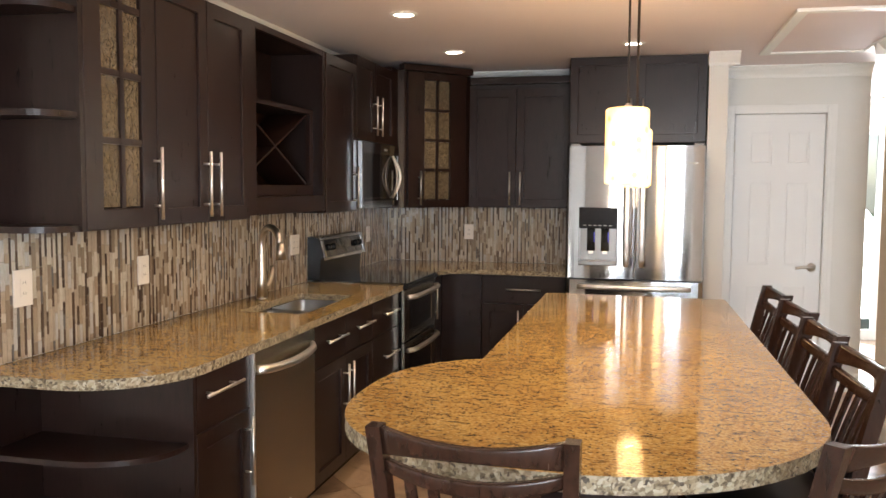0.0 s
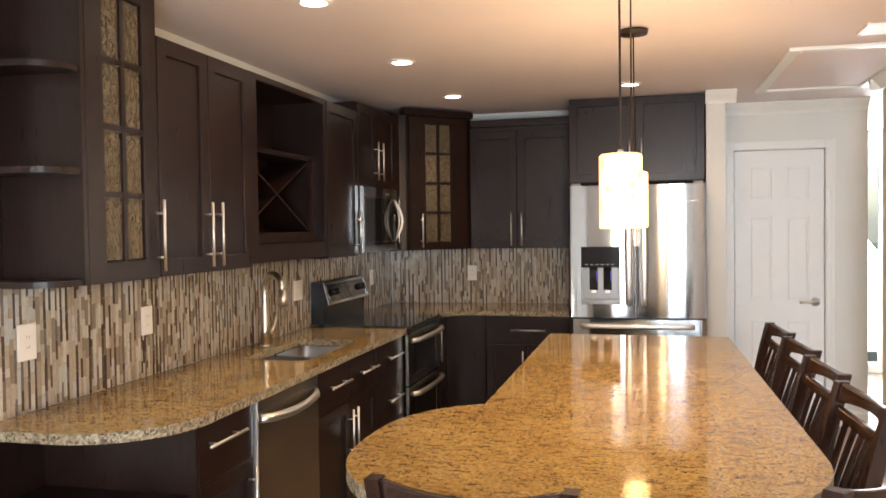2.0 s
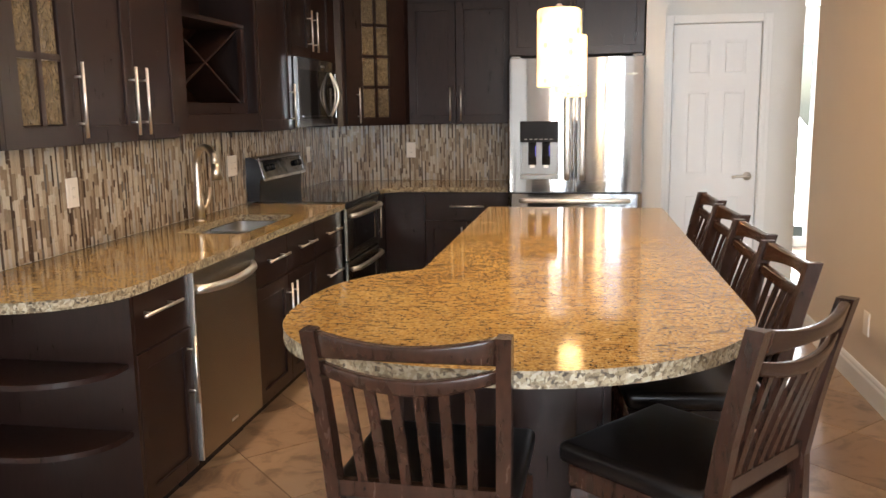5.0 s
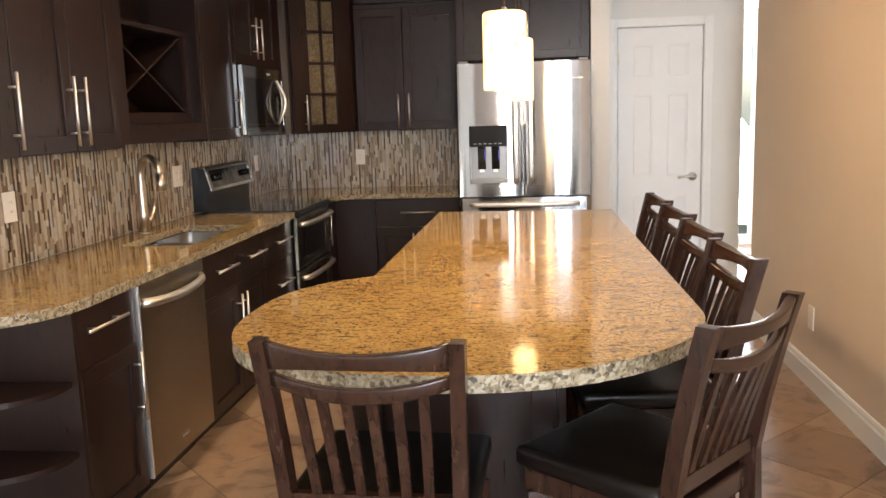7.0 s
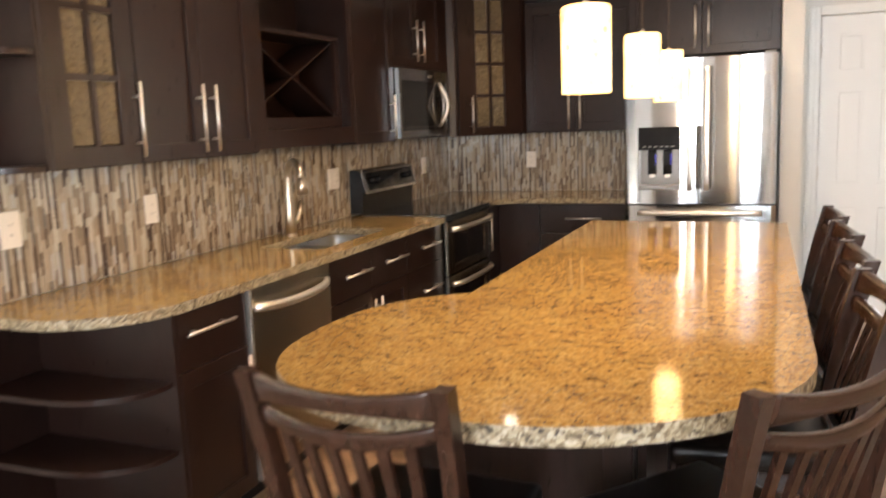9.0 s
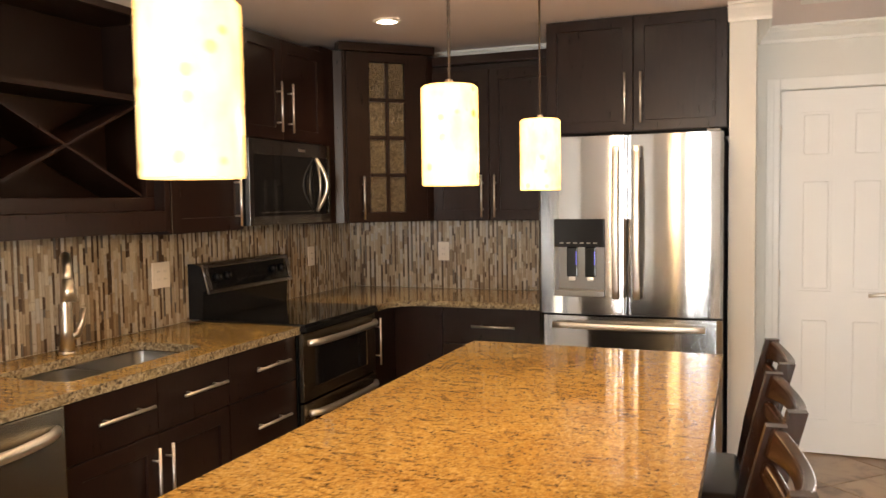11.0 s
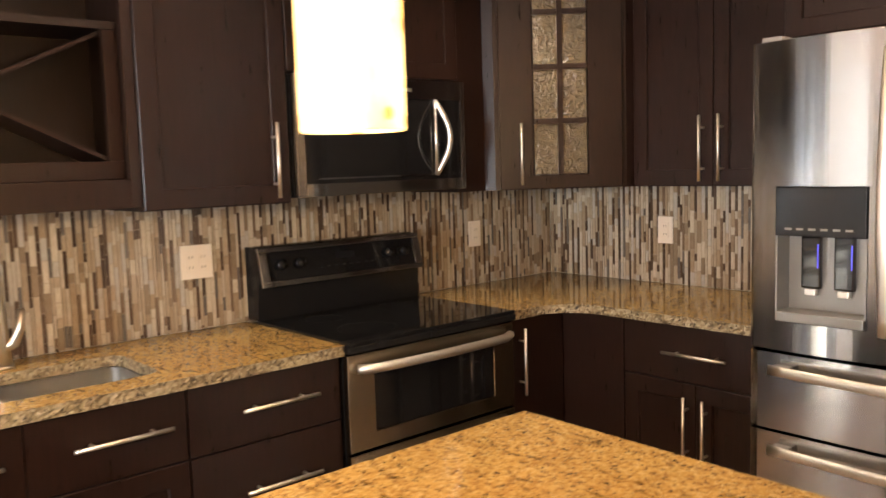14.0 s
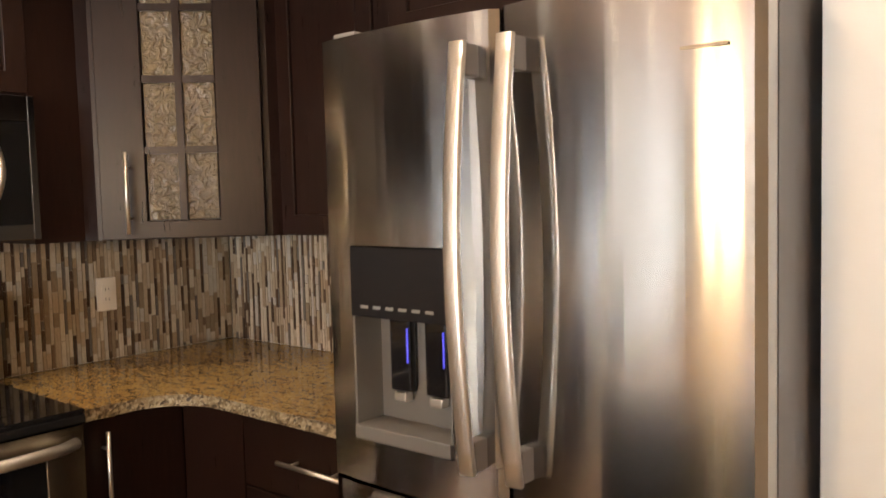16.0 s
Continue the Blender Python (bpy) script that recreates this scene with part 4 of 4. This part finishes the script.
def microwave():
    u0, u1, z0, z1, n = -1.698, -0.924, 1.362, 1.778, 0.372
    f = thing("microwave", (0.2, (u0 + u1) / 2, z0), "stainless over-the-range microwave with curved handle", "microwave")
    part("body", one(u0, u1, 0.014, n - 0.03, z0, z1, m=LEFT), M_BLACK, f)
    bm = bmesh.new()
    for a in ((u0, u0 + 0.035, n - 0.029, n, z0, z1), (u1 - 0.02, u1, n - 0.029, n, z0, z1), (u0 + 0.035, u1 - 0.02, n - 0.029, n, z0, z0 + 0.045), (u0 + 0.035, u1 - 0.02, n - 0.029, n, z1 - 0.072, z1)):
        box(bm, *a, m=LEFT, bev=0.002)
    fr = part("front_frame", bm, M_STEEL, f, "brushed steel front frame")
    part("window", one(u0 + 0.035, u1 - 0.02, n - 0.029, n - 0.004, z0 + 0.045, z1 - 0.072, m=LEFT), M_BLACKGLASS, f, "black glass door")
    part("vent_slot", one(u0 + 0.08, u1 - 0.17, n - 0.004, n - 0.0015, z0 + 0.058, z0 + 0.064, m=LEFT), M_STEEL, f)
    part("badge", one(-1.25, -1.19, n, n + 0.0015, z1 - 0.045, z1 - 0.033, m=LEFT), M_NICKEL, f, "small plain badge")
    # handle: a pair of bowed straps forming a lens shape
    uc = -1.08
    for s in (1, -1):
        pts = []
        for i in range(13):
            k = math.sin(math.pi * i / 12)
            pts.append((n + 0.002 + 0.045 * k, uc + s * 0.036 * k, z0 + 0.06 + 0.28 * i / 12))
        part("handle", tube(pts, 0.011 if s > 0 else 0.006, 10), M_NICKEL, fr, "bowed steel handle", True)


microwave()


def dishwasher():
    u0, u1 = -3.698, -3.089
    f = thing("dishwasher", (0.3, (u0 + u1) / 2, 0), "stainless steel dishwasher with a bowed towel-bar handle", "dishwasher")
    part("tub", one(u0, u1, 0.02, 0.598, 0.1, 0.862, m=LEFT), M_BLACK, f)
    part("toe_panel", one(u0 + 0.004, u1 - 0.004, 0.02, 0.53, 0, 0.099, m=LEFT), M_BLACK, f)
    d = part("door", one(u0 + 0.014, u1 - 0.004, 0.599, 0.632, 0.115, 0.858, m=LEFT, bev=0.004), M_STEEL_DARK, f, "brushed stainless door")
    part("edge_strip", one(u0 + 0.003, u0 + 0.0135, 0.599, 0.6345, 0.115, 0.858, m=LEFT, bev=0.002), M_NICKEL, d, "pale steel edge strip")
    pts = [(0.634 + 0.042 * math.sin(math.pi * i / 12) ** 0.4, u0 + 0.035 + (u1 - u0 - 0.07) * i / 12, 0.79 - 0.012 * math.sin(math.pi * i / 12)) for i in range(13)]
    part("handle", tube(pts, 0.014, 12, flat=1.3), M_NICKEL, d, "bowed steel handle", True)
    part("badge", one(-3.42, -3.36, 0.632, 0.6332, 0.17, 0.18, m=LEFT), M_NICKEL, d, "small plain badge")


dishwasher()


# ---- sink and faucet ----
def sink():
    f = thing("sink", (0.355, -2.645, 0.68), "stainless steel double-bowl undermount sink", "sink")
    mid = -2.66
    for y0, y1 in ((SY0 + 0.004, mid - 0.012), (mid + 0.012, SY1 - 0.004)):
        bm = bmesh.new()
        x0, x1 = SX0 + 0.004, SX1 - 0.004
        rim = rounded(x0, x1, y0, y1, 0.05)
        floor_ = rounded(x0 + 0.02, x1 - 0.02, y0 + 0.02, y1 - 0.02, 0.05)
        lv = [[bm.verts.new((x, y, z)) for x, y in r] for r, z in ((rim, 0.864), (rim, 0.73), (floor_, 0.69))]
        for a, b in zip(lv, lv[1:]):
            for i in range(len(a)):
                bm.faces.new((a[i], a[(i + 1) % len(a)], b[(i + 1) % len(a)], b[i]))
        bm.faces.new(lv[-1])
        bowl = part("bowl", bm, M_SINK, f, "brushed steel bowl", True)
        part("drain", rod(bmesh.new(), ((x0 + x1) / 2, (y0 + y1) / 2, 0.690), ((x0 + x1) / 2, (y0 + y1) / 2, 0.694), 0.042, 20), M_NICKEL, bowl)
    part("divider", one(SX0 + 0.004, SX1 - 0.004, mid - 0.0115, mid + 0.0115, 0.70, 0.862, bev=0.006), M_SINK, f)


sink()


def faucet():
    x, y = 0.128, -2.585
    f = thing("faucet", (x, y, CT), "brushed nickel gooseneck pull-down faucet", "faucet")
    bm = rod(bmesh.new(), (x, y, CT), (x, y, CT + 0.012), 0.031, 24)
    part("base_ring", bm, M_FAUCET, f, "", True)
    pts = [(x, y, CT + 0.01), (x, y, CT + 0.1), (x, y, CT + 0.2), (x, y, CT + 0.295)]
    for i in range(1, 11):
        a = math.pi * i / 10 * 0.97
        k = 0.115 - 0.115 * math.cos(a)
        pts.append((x + 0.75 * k, y - 0.66 * k, CT + 0.295 + 0.09 * math.sin(a)))
    part("neck", tube(pts, 0.014, 14, [0.029, 0.024, 0.02] + [0.0175] * (len(pts) - 3)), M_FAUCET, f, "", True)
    e = pts[-1]
    part("spray_head", rod(bmesh.new(), (e[0] + 0.009, e[1] - 0.006, e[2] - 0.075), (e[0], e[1], e[2] + 0.006), 0.028, 18, 0.019), M_FAUCET, f, "brass-tinted spray head", True)
    part("lever", tube([(x, y, CT + 0.06), (x + 0.018, y + 0.032, CT + 0.075), (x + 0.03, y + 0.05, CT + 0.12), (x + 0.033, y + 0.055, CT + 0.175)], 0.011, 10, [0.018, 0.016, 0.013, 0.01]), M_FAUCET, f, "", True)


faucet()


# ---- outlets ----
def outlet(m, u, z, w, h, style):
    f = thing("outlet", m @ Vector((u, 0.012, z)), "ivory wall plate on the mosaic backsplash", "outlet", "wall plates")
    pl = part("plate", one(u - w / 2, u + w / 2, 0.0145, 0.0215, z - h / 2, z + h / 2, m=m, bev=0.003), M_OUTLET, f)
    for k in range(style):
        c = u + (k - (style - 1) / 2) * 0.046
        part("insert", one(c - 0.0165, c + 0.0165, 0.0215, 0.0245, z - 0.033, z + 0.033, m=m, bev=0.0015), M_OUTLET, pl)
        for dz in (-0.018, 0.018):
            for du in (-0.006, 0.006):
                part("slot", one(c + du - 0.0012, c + du + 0.0012, 0.0245, 0.0249, z + dz - 0.005, z + dz + 0.005, m=m), M_SLOT, pl)


outlet(LEFT, -4.164, 1.143, 0.085, 0.125, 1)
outlet(LEFT, -3.469, 1.138, 0.075, 0.12, 1)
outlet(LEFT, -1.914, 1.143, 0.118, 0.12, 2)
outlet(LEFT, -0.549, 1.136, 0.072, 0.118, 1)
outlet(REAR, 0.692, 1.139, 0.075, 0.12, 1)
f = thing("outlet", (RIGHT_X, -2.19, 0.36), "white outlet plate on the beige wall", "outlet", "wall plates")
part("plate", one(RIGHT_X - 0.007, RIGHT_X - 0.0005, -2.23, -2.15, 0.30, 0.42, bev=0.002), M_OUTLET, f)


# ---- pendants and downlights ----
def pendant(x, y, lift=0.0):
    f = thing("pendant_lamp", (x, y, 1.503 + lift), "lit amber art-glass cylinder pendant on a thin cord", "pendant lamp", "pendants over the island")
    part("canopy", rod(bmesh.new(), (x, y, CEIL - 0.022), (x, y, CEIL - 0.001), 0.062, 28, 0.066), M_CORD, f, "dark round canopy", True)
    part("cord", rod(bmesh.new(), (x, y, 1.715 + lift), (x, y, CEIL - 0.02), 0.0032, 8), M_CORD, f)
    part("socket_cap", rod(bmesh.new(), (x, y, 1.70 + lift), (x, y, 1.722 + lift), 0.018, 18, 0.006), M_NICKEL, f, "", True)
    bm = bmesh.new()
    seg, r, zt, zb = 40, 0.059, 1.709 + lift, 1.503 + lift
    prof = [(0.02, zt - 0.002), (r - 0.006, zt), (r, zt - 0.006), (r, zb + 0.003), (r - 0.002, zb), (r - 0.005, zb + 0.003), (r - 0.005, zt - 0.008), (0.02, zt - 0.008)]
    rings = [[bm.verts.new((x + q * math.cos(2 * math.pi * k / seg), y + q * math.sin(2 * math.pi * k / seg), z)) for k in range(seg)] for q, z in prof]
    for i in range(len(prof)):
        a, b = rings[i], rings[(i + 1) % len(prof)]
        for k in range(seg):
            bm.faces.new((a[k], a[(k + 1) % seg], b[(k + 1) % seg], b[k]))
    sh = part("shade", bm, M_SHADE, f, "glowing cream and amber glass cylinder", True)
    sh.visible_shadow = False


for (px, py), lift in zip(PENDANTS, (0.003, 0.002, -0.004)):
    pendant(px, py, lift)
for px, py in DOWNLIGHTS:
    f = thing("recessed_light", (px, py, CEIL), "round lit recessed ceiling light with white trim", "recessed light", "recessed lights")
    bm = bmesh.new()
    for k in range(32):
        a0, a1 = 2 * math.pi * k / 32, 2 * math.pi * (k + 1) / 32
        v = [bm.verts.new((px + r * math.cos(a), py + r * math.sin(a), z)) for r, a, z in ((0.075, a0, CEIL - 0.002), (0.075, a1, CEIL - 0.002), (0.052, a1, CEIL - 0.008), (0.052, a0, CEIL - 0.008))]
        bm.faces.new(v)
    part("trim_ring", bm, M_TRIM, f)
    part("lens", rod(bmesh.new(), (px, py, CEIL - 0.006), (px, py, CEIL - 0.003), 0.052, 24), M_BULB, f, "glowing lens")

# ceiling hatch and vent
f = thing("attic_hatch", (3.15, -1.25, CEIL), "white attic hatch with trim in the ceiling", "hatch", kind="structure")
bm = bmesh.new()
hx0, hx1, hy0, hy1 = 2.783, 3.47, -2.0, -0.59
for a in ((hx0, hx0 + 0.06, hy0, hy1), (hx1 - 0.06, hx1, hy0, hy1), (hx0 + 0.06, hx1 - 0.06, hy0, hy0 + 0.06), (hx0 + 0.06, hx1 - 0.06, hy1 - 0.06, hy1)):
    box(bm, *a, CEIL - 0.018, CEIL - 0.0005, bev=0.004)
part("trim", bm, M_TRIM, f)
part("panel", one(hx0 + 0.06, hx1 - 0.06, hy0 + 0.06, hy1 - 0.06, CEIL - 0.006, CEIL - 0.0005), M_CEIL, f)
f = thing("ceiling_vent", (3.16, -2.36, CEIL), "white slatted ceiling air vent", "vent")
part("frame", box(box(one(3.04, 3.06, -2.46, -2.26, CEIL - 0.014, CEIL - 0.0005), 3.26, 3.28, -2.46, -2.26, CEIL - 0.014, CEIL - 0.0005), 3.06, 3.26, -2.27, -2.25, CEIL - 0.014, CEIL - 0.0005), M_TRIM, f)
for i in range(8):
    part("slat", one(3.06, 3.26, -2.448 + i * 0.022, -2.438 + i * 0.022, CEIL - 0.012, CEIL - 0.002), M_TRIM, f)


# ---- chairs ----
def chair():
    """A counter chair at the origin that faces +y; its back is at -y."""
    f = thing("counter_chair", (0, 0, 0), "dark wooden slat-back counter chair with black leather seat", "chair", "chairs round the island")
    SH, TOP = 0.62, 1.024
    hw = 0.195
    part("seat_frame", one(-hw, hw, -0.19, 0.2, SH - 0.075, SH - 0.02, bev=0.006), M_CHAIR, f)
    bm = bmesh.new()
    box(bm, -hw - 0.012, hw + 0.012, -0.17, 0.225, SH - 0.02, SH + 0.032)
    es = list(bm.edges)
    bmesh.ops.bevel(bm, geom=es, offset=0.022, segments=4, affect="EDGES", profile=0.6)
    part("seat", bm, M_LEATHER, f, "black leather cushion", True)

    def back_y(z):
        k = (z - SH) / (TOP - SH)
        return -0.185 - 0.085 * max(0, k) ** 1.3

    for s in (-1, 1):
        bm = bmesh.new()
        rings = []
        for i in range(9):
            z = i / 8 * TOP
            w = 0.018 if z < SH else 0.0148
            x = s * (hw - 0.014 + (0.014 * (z - SH) / (TOP - SH) if z > SH else 0))
            y = back_y(z) if z > SH else -0.185 - 0.03 * (1 - z / SH)
            rings.append([bm.verts.new((x + a * w, y + b * 0.02, z)) for a, b in ((-1, -1), (1, -1), (1, 1), (-1, 1))])
        for a, b in zip(rings, rings[1:]):
            for k in range(4):
                bm.faces.new((a[k], a[(k + 1) % 4], b[(k + 1) % 4], b[k]))
        bm.faces.new(rings[0])
        bm.faces.new(rings[-1])
        part("back_post", bm, M_CHAIR, f)
        part("front_leg", rod(bmesh.new(), (s * (hw - 0.02), 0.18, 0), (s * (hw - 0.02), 0.18, SH - 0.076), 0.024, 4, 0.029), M_CHAIR, f)
        part("side_stretcher", one(s * (hw - 0.02) - 0.01, s * (hw - 0.02) + 0.01, -0.18, 0.16, 0.25, 0.285), M_CHAIR, f)
    part("front_stretcher", one(-hw + 0.045, hw - 0.045, 0.17, 0.19, 0.19, 0.225), M_CHAIR, f)

    def rail(z0, z1, low, high, name, th=0.024):
        n = 14
        bm = bmesh.new()
        rings = []
        hwz = hw - 0.008
        for i in range(n + 1):
            k = 2 * i / n - 1
            bow = -0.034 * (1 - k * k)
            zz0, zz1 = z0 - low * (1 - k * k), z1 - high * (1 - k * k)
            rings.append([bm.verts.new(q) for q in ((k * hwz, back_y(zz0) + bow - th / 2, zz0), (k * hwz, back_y(zz0) + bow + th / 2, zz0), (k * hwz, back_y(zz1) + bow + th / 2, zz1), (k * hwz, back_y(zz1) + bow - th / 2, zz1))])
        for a, b in zip(rings, rings[1:]):
            for k in range(4):
                bm.faces.new((a[k], a[(k + 1) % 4], b[(k + 1) % 4], b[k]))
        bm.faces.new(rings[0])
        bm.faces.new(rings[-1])
        bmesh.ops.recalc_face_normals(bm, faces=bm.faces)
        long = [e for e in bm.edges if abs(e.verts[0].co.x - e.verts[1].co.x) > 0.01]
        bmesh.ops.bevel(bm, geom=long, offset=0.006, segments=3, affect="EDGES", profile=0.5)
        return part(name, bm, M_CHAIR, f, smooth=True)

    rail(0.962, TOP, -0.010, 0.020, "top_rail", 0.026)
    rail(0.927, 0.957, 0.030, 0.026, "middle_rail", 0.022)
    part("lower_rail", one(-hw, hw, -0.20, -0.18, SH + 0.02, SH + 0.055), M_CHAIR, f)
    for i in range(6):
        k = (i - 2.5) / 2.5
        x0, x1 = k * 0.118, k * 0.126
        bm = bmesh.new()
        rings = []
        top = 0.93 - 0.026 * (1 - (k * 0.66) ** 2)
        for j in range(6):
            q = j / 5
            z = SH + 0.05 + (top - SH - 0.05) * q
            x = x0 + (x1 - x0) * q
            y = back_y(z) - 0.034 * (1 - (k * 0.66) ** 2) * q
            rings.append([bm.verts.new((x + a * 0.0105, y + b * 0.006, z)) for a, b in ((-1, -1), (1, -1), (1, 1), (-1, 1))])
        for a, b in zip(rings, rings[1:]):
            for c in range(4):
                bm.faces.new((a[c], a[(c + 1) % 4], b[(c + 1) % 4], b[c]))
        bm.faces.new(rings[0])
        bm.faces.new(rings[-1])
        part("slat", bm, M_CHAIR, f)
    return f


first = chair()
CHAIRS = [(1.755, -4.74, -2), (2.33, -4.588, 51), (2.41, -4.01, 96), (2.405, -3.49, 95), (2.41, -2.98, 96), (2.405, -2.45, 95)]
for i, (cx, cy, rz) in enumerate(CHAIRS):
    if i:
        copy_thing(first, pose(cx, cy, 0, 0, 0, rz))
    else:
        first.matrix_basis = pose(cx, cy, 0, 0, 0, rz)


# ---- hall and terrace glazing ----
def glass_door(name, x0, x1, y, z1, leaves, label):
    f = thing(name, ((x0 + x1) / 2, y, 0), label, "glass door", kind="structure")
    w = (x1 - x0) / leaves
    for i in range(leaves):
        a, b = x0 + i * w, x0 + (i + 1) * w
        bm = bmesh.new()
        for q in ((a, a + 0.06, y - 0.025, y + 0.025, 0, z1), (b - 0.06, b, y - 0.025, y + 0.025, 0, z1), (a + 0.06, b - 0.06, y - 0.025, y + 0.025, 0, 0.1), (a + 0.06, b - 0.06, y - 0.025, y + 0.025, z1 - 0.06, z1)):
            box(bm, *q)
        fr = part("sash", bm, M_TRIM, f, "white sash")
        p = part("pane", one(a + 0.06, b - 0.06, y - 0.004, y + 0.004, 0.1, z1 - 0.06), M_PANE, fr)
        p.visible_shadow = False
    return f


glass_door("door_2", 3.85, 4.85, 2.46, 2.1, 2, "bright white-framed glass door at the hall end")
glass_door("door_3", 2.2, 3.6, BACK_Y - 0.06, 2.15, 2, "white sliding glass terrace door")
# side window added to go with the fill lamp, never in view
f = thing("window_1", (HALL_X + 0.06, -6.6, 0.6), "added white-framed side window, out of view", "window", kind="structure")
bm = bmesh.new()
for q in ((-7.6, -7.55, 0.6, 2.0), (-5.65, -5.6, 0.6, 2.0), (-7.55, -5.65, 0.6, 0.65), (-7.55, -5.65, 1.95, 2.0), (-6.62, -6.58, 0.65, 1.95)):
    box(bm, HALL_X + 0.03, HALL_X + 0.09, q[0], q[1], q[2], q[3])
part("window_frame", bm, M_TRIM, f)

# ---- mosaic backsplash: upright sticks ----
def backsplash(m, u0, u1, z0, z1, name, near, skip=()):
    wall_ = thing(name, m @ Vector(((u0 + u1) / 2, 0, z0)), "vertical glass and stone stick mosaic backsplash", "backsplash", kind="structure")
    part("grout_bed", one(u0, u1, 0.0005, 0.0095, z0, z1, m=m), M_GROUT, wall_)
    shared = {}
    count = 0
    verts, faces, tones = [], [], []
    u = u0 + 0.001
    deep = 0
    while u < u1 - 0.012:
        deep = 1 - deep if random.random() < 0.75 else deep
        w = random.choice((0.0085, 0.0105) if deep else (0.0125, 0.0155, 0.0185))
        z = z0 - random.random() * 0.1
        while z < z1:
            h = random.choice((0.03, 0.048, 0.07, 0.095, 0.12))
            a, b = max(z, z0), min(z + h, z1)
            t = 0.0125 + random.choice((0, 0.0006, 0.0014))
            z += h + 0.0022
            if b - a < 0.008:
                continue
            if near[0] < u < near[1] and count < 300 and a > z0 and b < z1:
                key = (w, h, deep, round(t, 4))
                if key not in shared:
                    me = bpy.data.meshes.new("mosaic_stick")
                    bm = one(-w / 2, w / 2, 0, t - 0.0095, -h / 2, h / 2, m=m)
                    bm.to_mesh(me)
                    bm.free()
                    me.materials.append(M_STICK[deep])
                    shared[key] = me
                ob = new("mosaic_stick", shared[key])
                ob.parent = wall_
                ob.location = m @ Vector((u + w / 2, 0.0095, (a + b) / 2)) - wall_.location
                count += 1
            else:
                k = len(verts)
                for uu in (u, u + w):
                    for nn in (0.0095, t):
                        for zz in (a, b):
                            verts.append(tuple(m @ Vector((uu, nn, zz))))
                faces += [(k + 2, k + 3, k + 7, k + 6), (k, k + 1, k + 3, k + 2), (k + 4, k + 6, k + 7, k + 5), (k + 1, k + 5, k + 7, k + 3), (k, k + 2, k + 6, k + 4)]
                tones += [deep] * 5
        u += w + 0.0022
    me = bpy.data.meshes.new("mosaic_rest")
    o = wall_.location
    me.from_pydata([(x - o.x, y - o.y, z - o.z) for x, y, z in verts], [], faces)
    bm = bmesh.new()
    bm.from_mesh(me)
    bmesh.ops.recalc_face_normals(bm, faces=bm.faces)
    bm.to_mesh(me)
    bm.free()
    for x in M_STICKS:
        me.materials.append(x)
    me.polygons.foreach_set("material_index", tones)
    ob = tagged(new("mosaic_sticks", me), kind="stuff")
    ob.parent = wall_


backsplash(LEFT, -4.40, -0.012, CT + 0.001, 1.36, "backsplash_west", (-4.40, -3.5))
backsplash(REAR, 0.014, 1.545, CT + 0.001, 1.36, "backsplash_north", (0.5, 1.53))

# ---- floor tiles, laid on the diagonal ----
S = 0.46
me_tile = bpy.data.meshes.new("floor_tile")
bm = one(-S / 2 + 0.003, S / 2 - 0.003, -S / 2 + 0.003, S / 2 - 0.003, -0.0035, 0.0, bev=0.0012)
bm.to_mesh(me_tile)
bm.free()
me_tile.materials.append(M_TILE)
rest = bmesh.new()
turn = Matrix.Rotation(radians(45), 4, "Z")
for i in range(-30, 31):
    for j in range(-30, 31):
        p = turn @ Vector((i * S, j * S, 0)) + Vector((2.3, -3.4, 0))
        if not (0.2 < p.x < HALL_X - 0.2 and BACK_Y + 0.2 < p.y < 2.2):
            continue
        if 0.3 < p.x < 3.7 and -6.8 < p.y < 0.3:
            ob = new("floor_tile", me_tile)
            ob.parent = floor
            ob.matrix_basis = Matrix.Translation(p) @ turn
        else:
            box(rest, -S / 2 + 0.003, S / 2 - 0.003, -S / 2 + 0.003, S / 2 - 0.003, -0.0035, 0.0, m=Matrix.Translation(p) @ turn)
ob = part("floor_tiles", rest, M_TILES, floor)
ob["kind"] = "stuff"
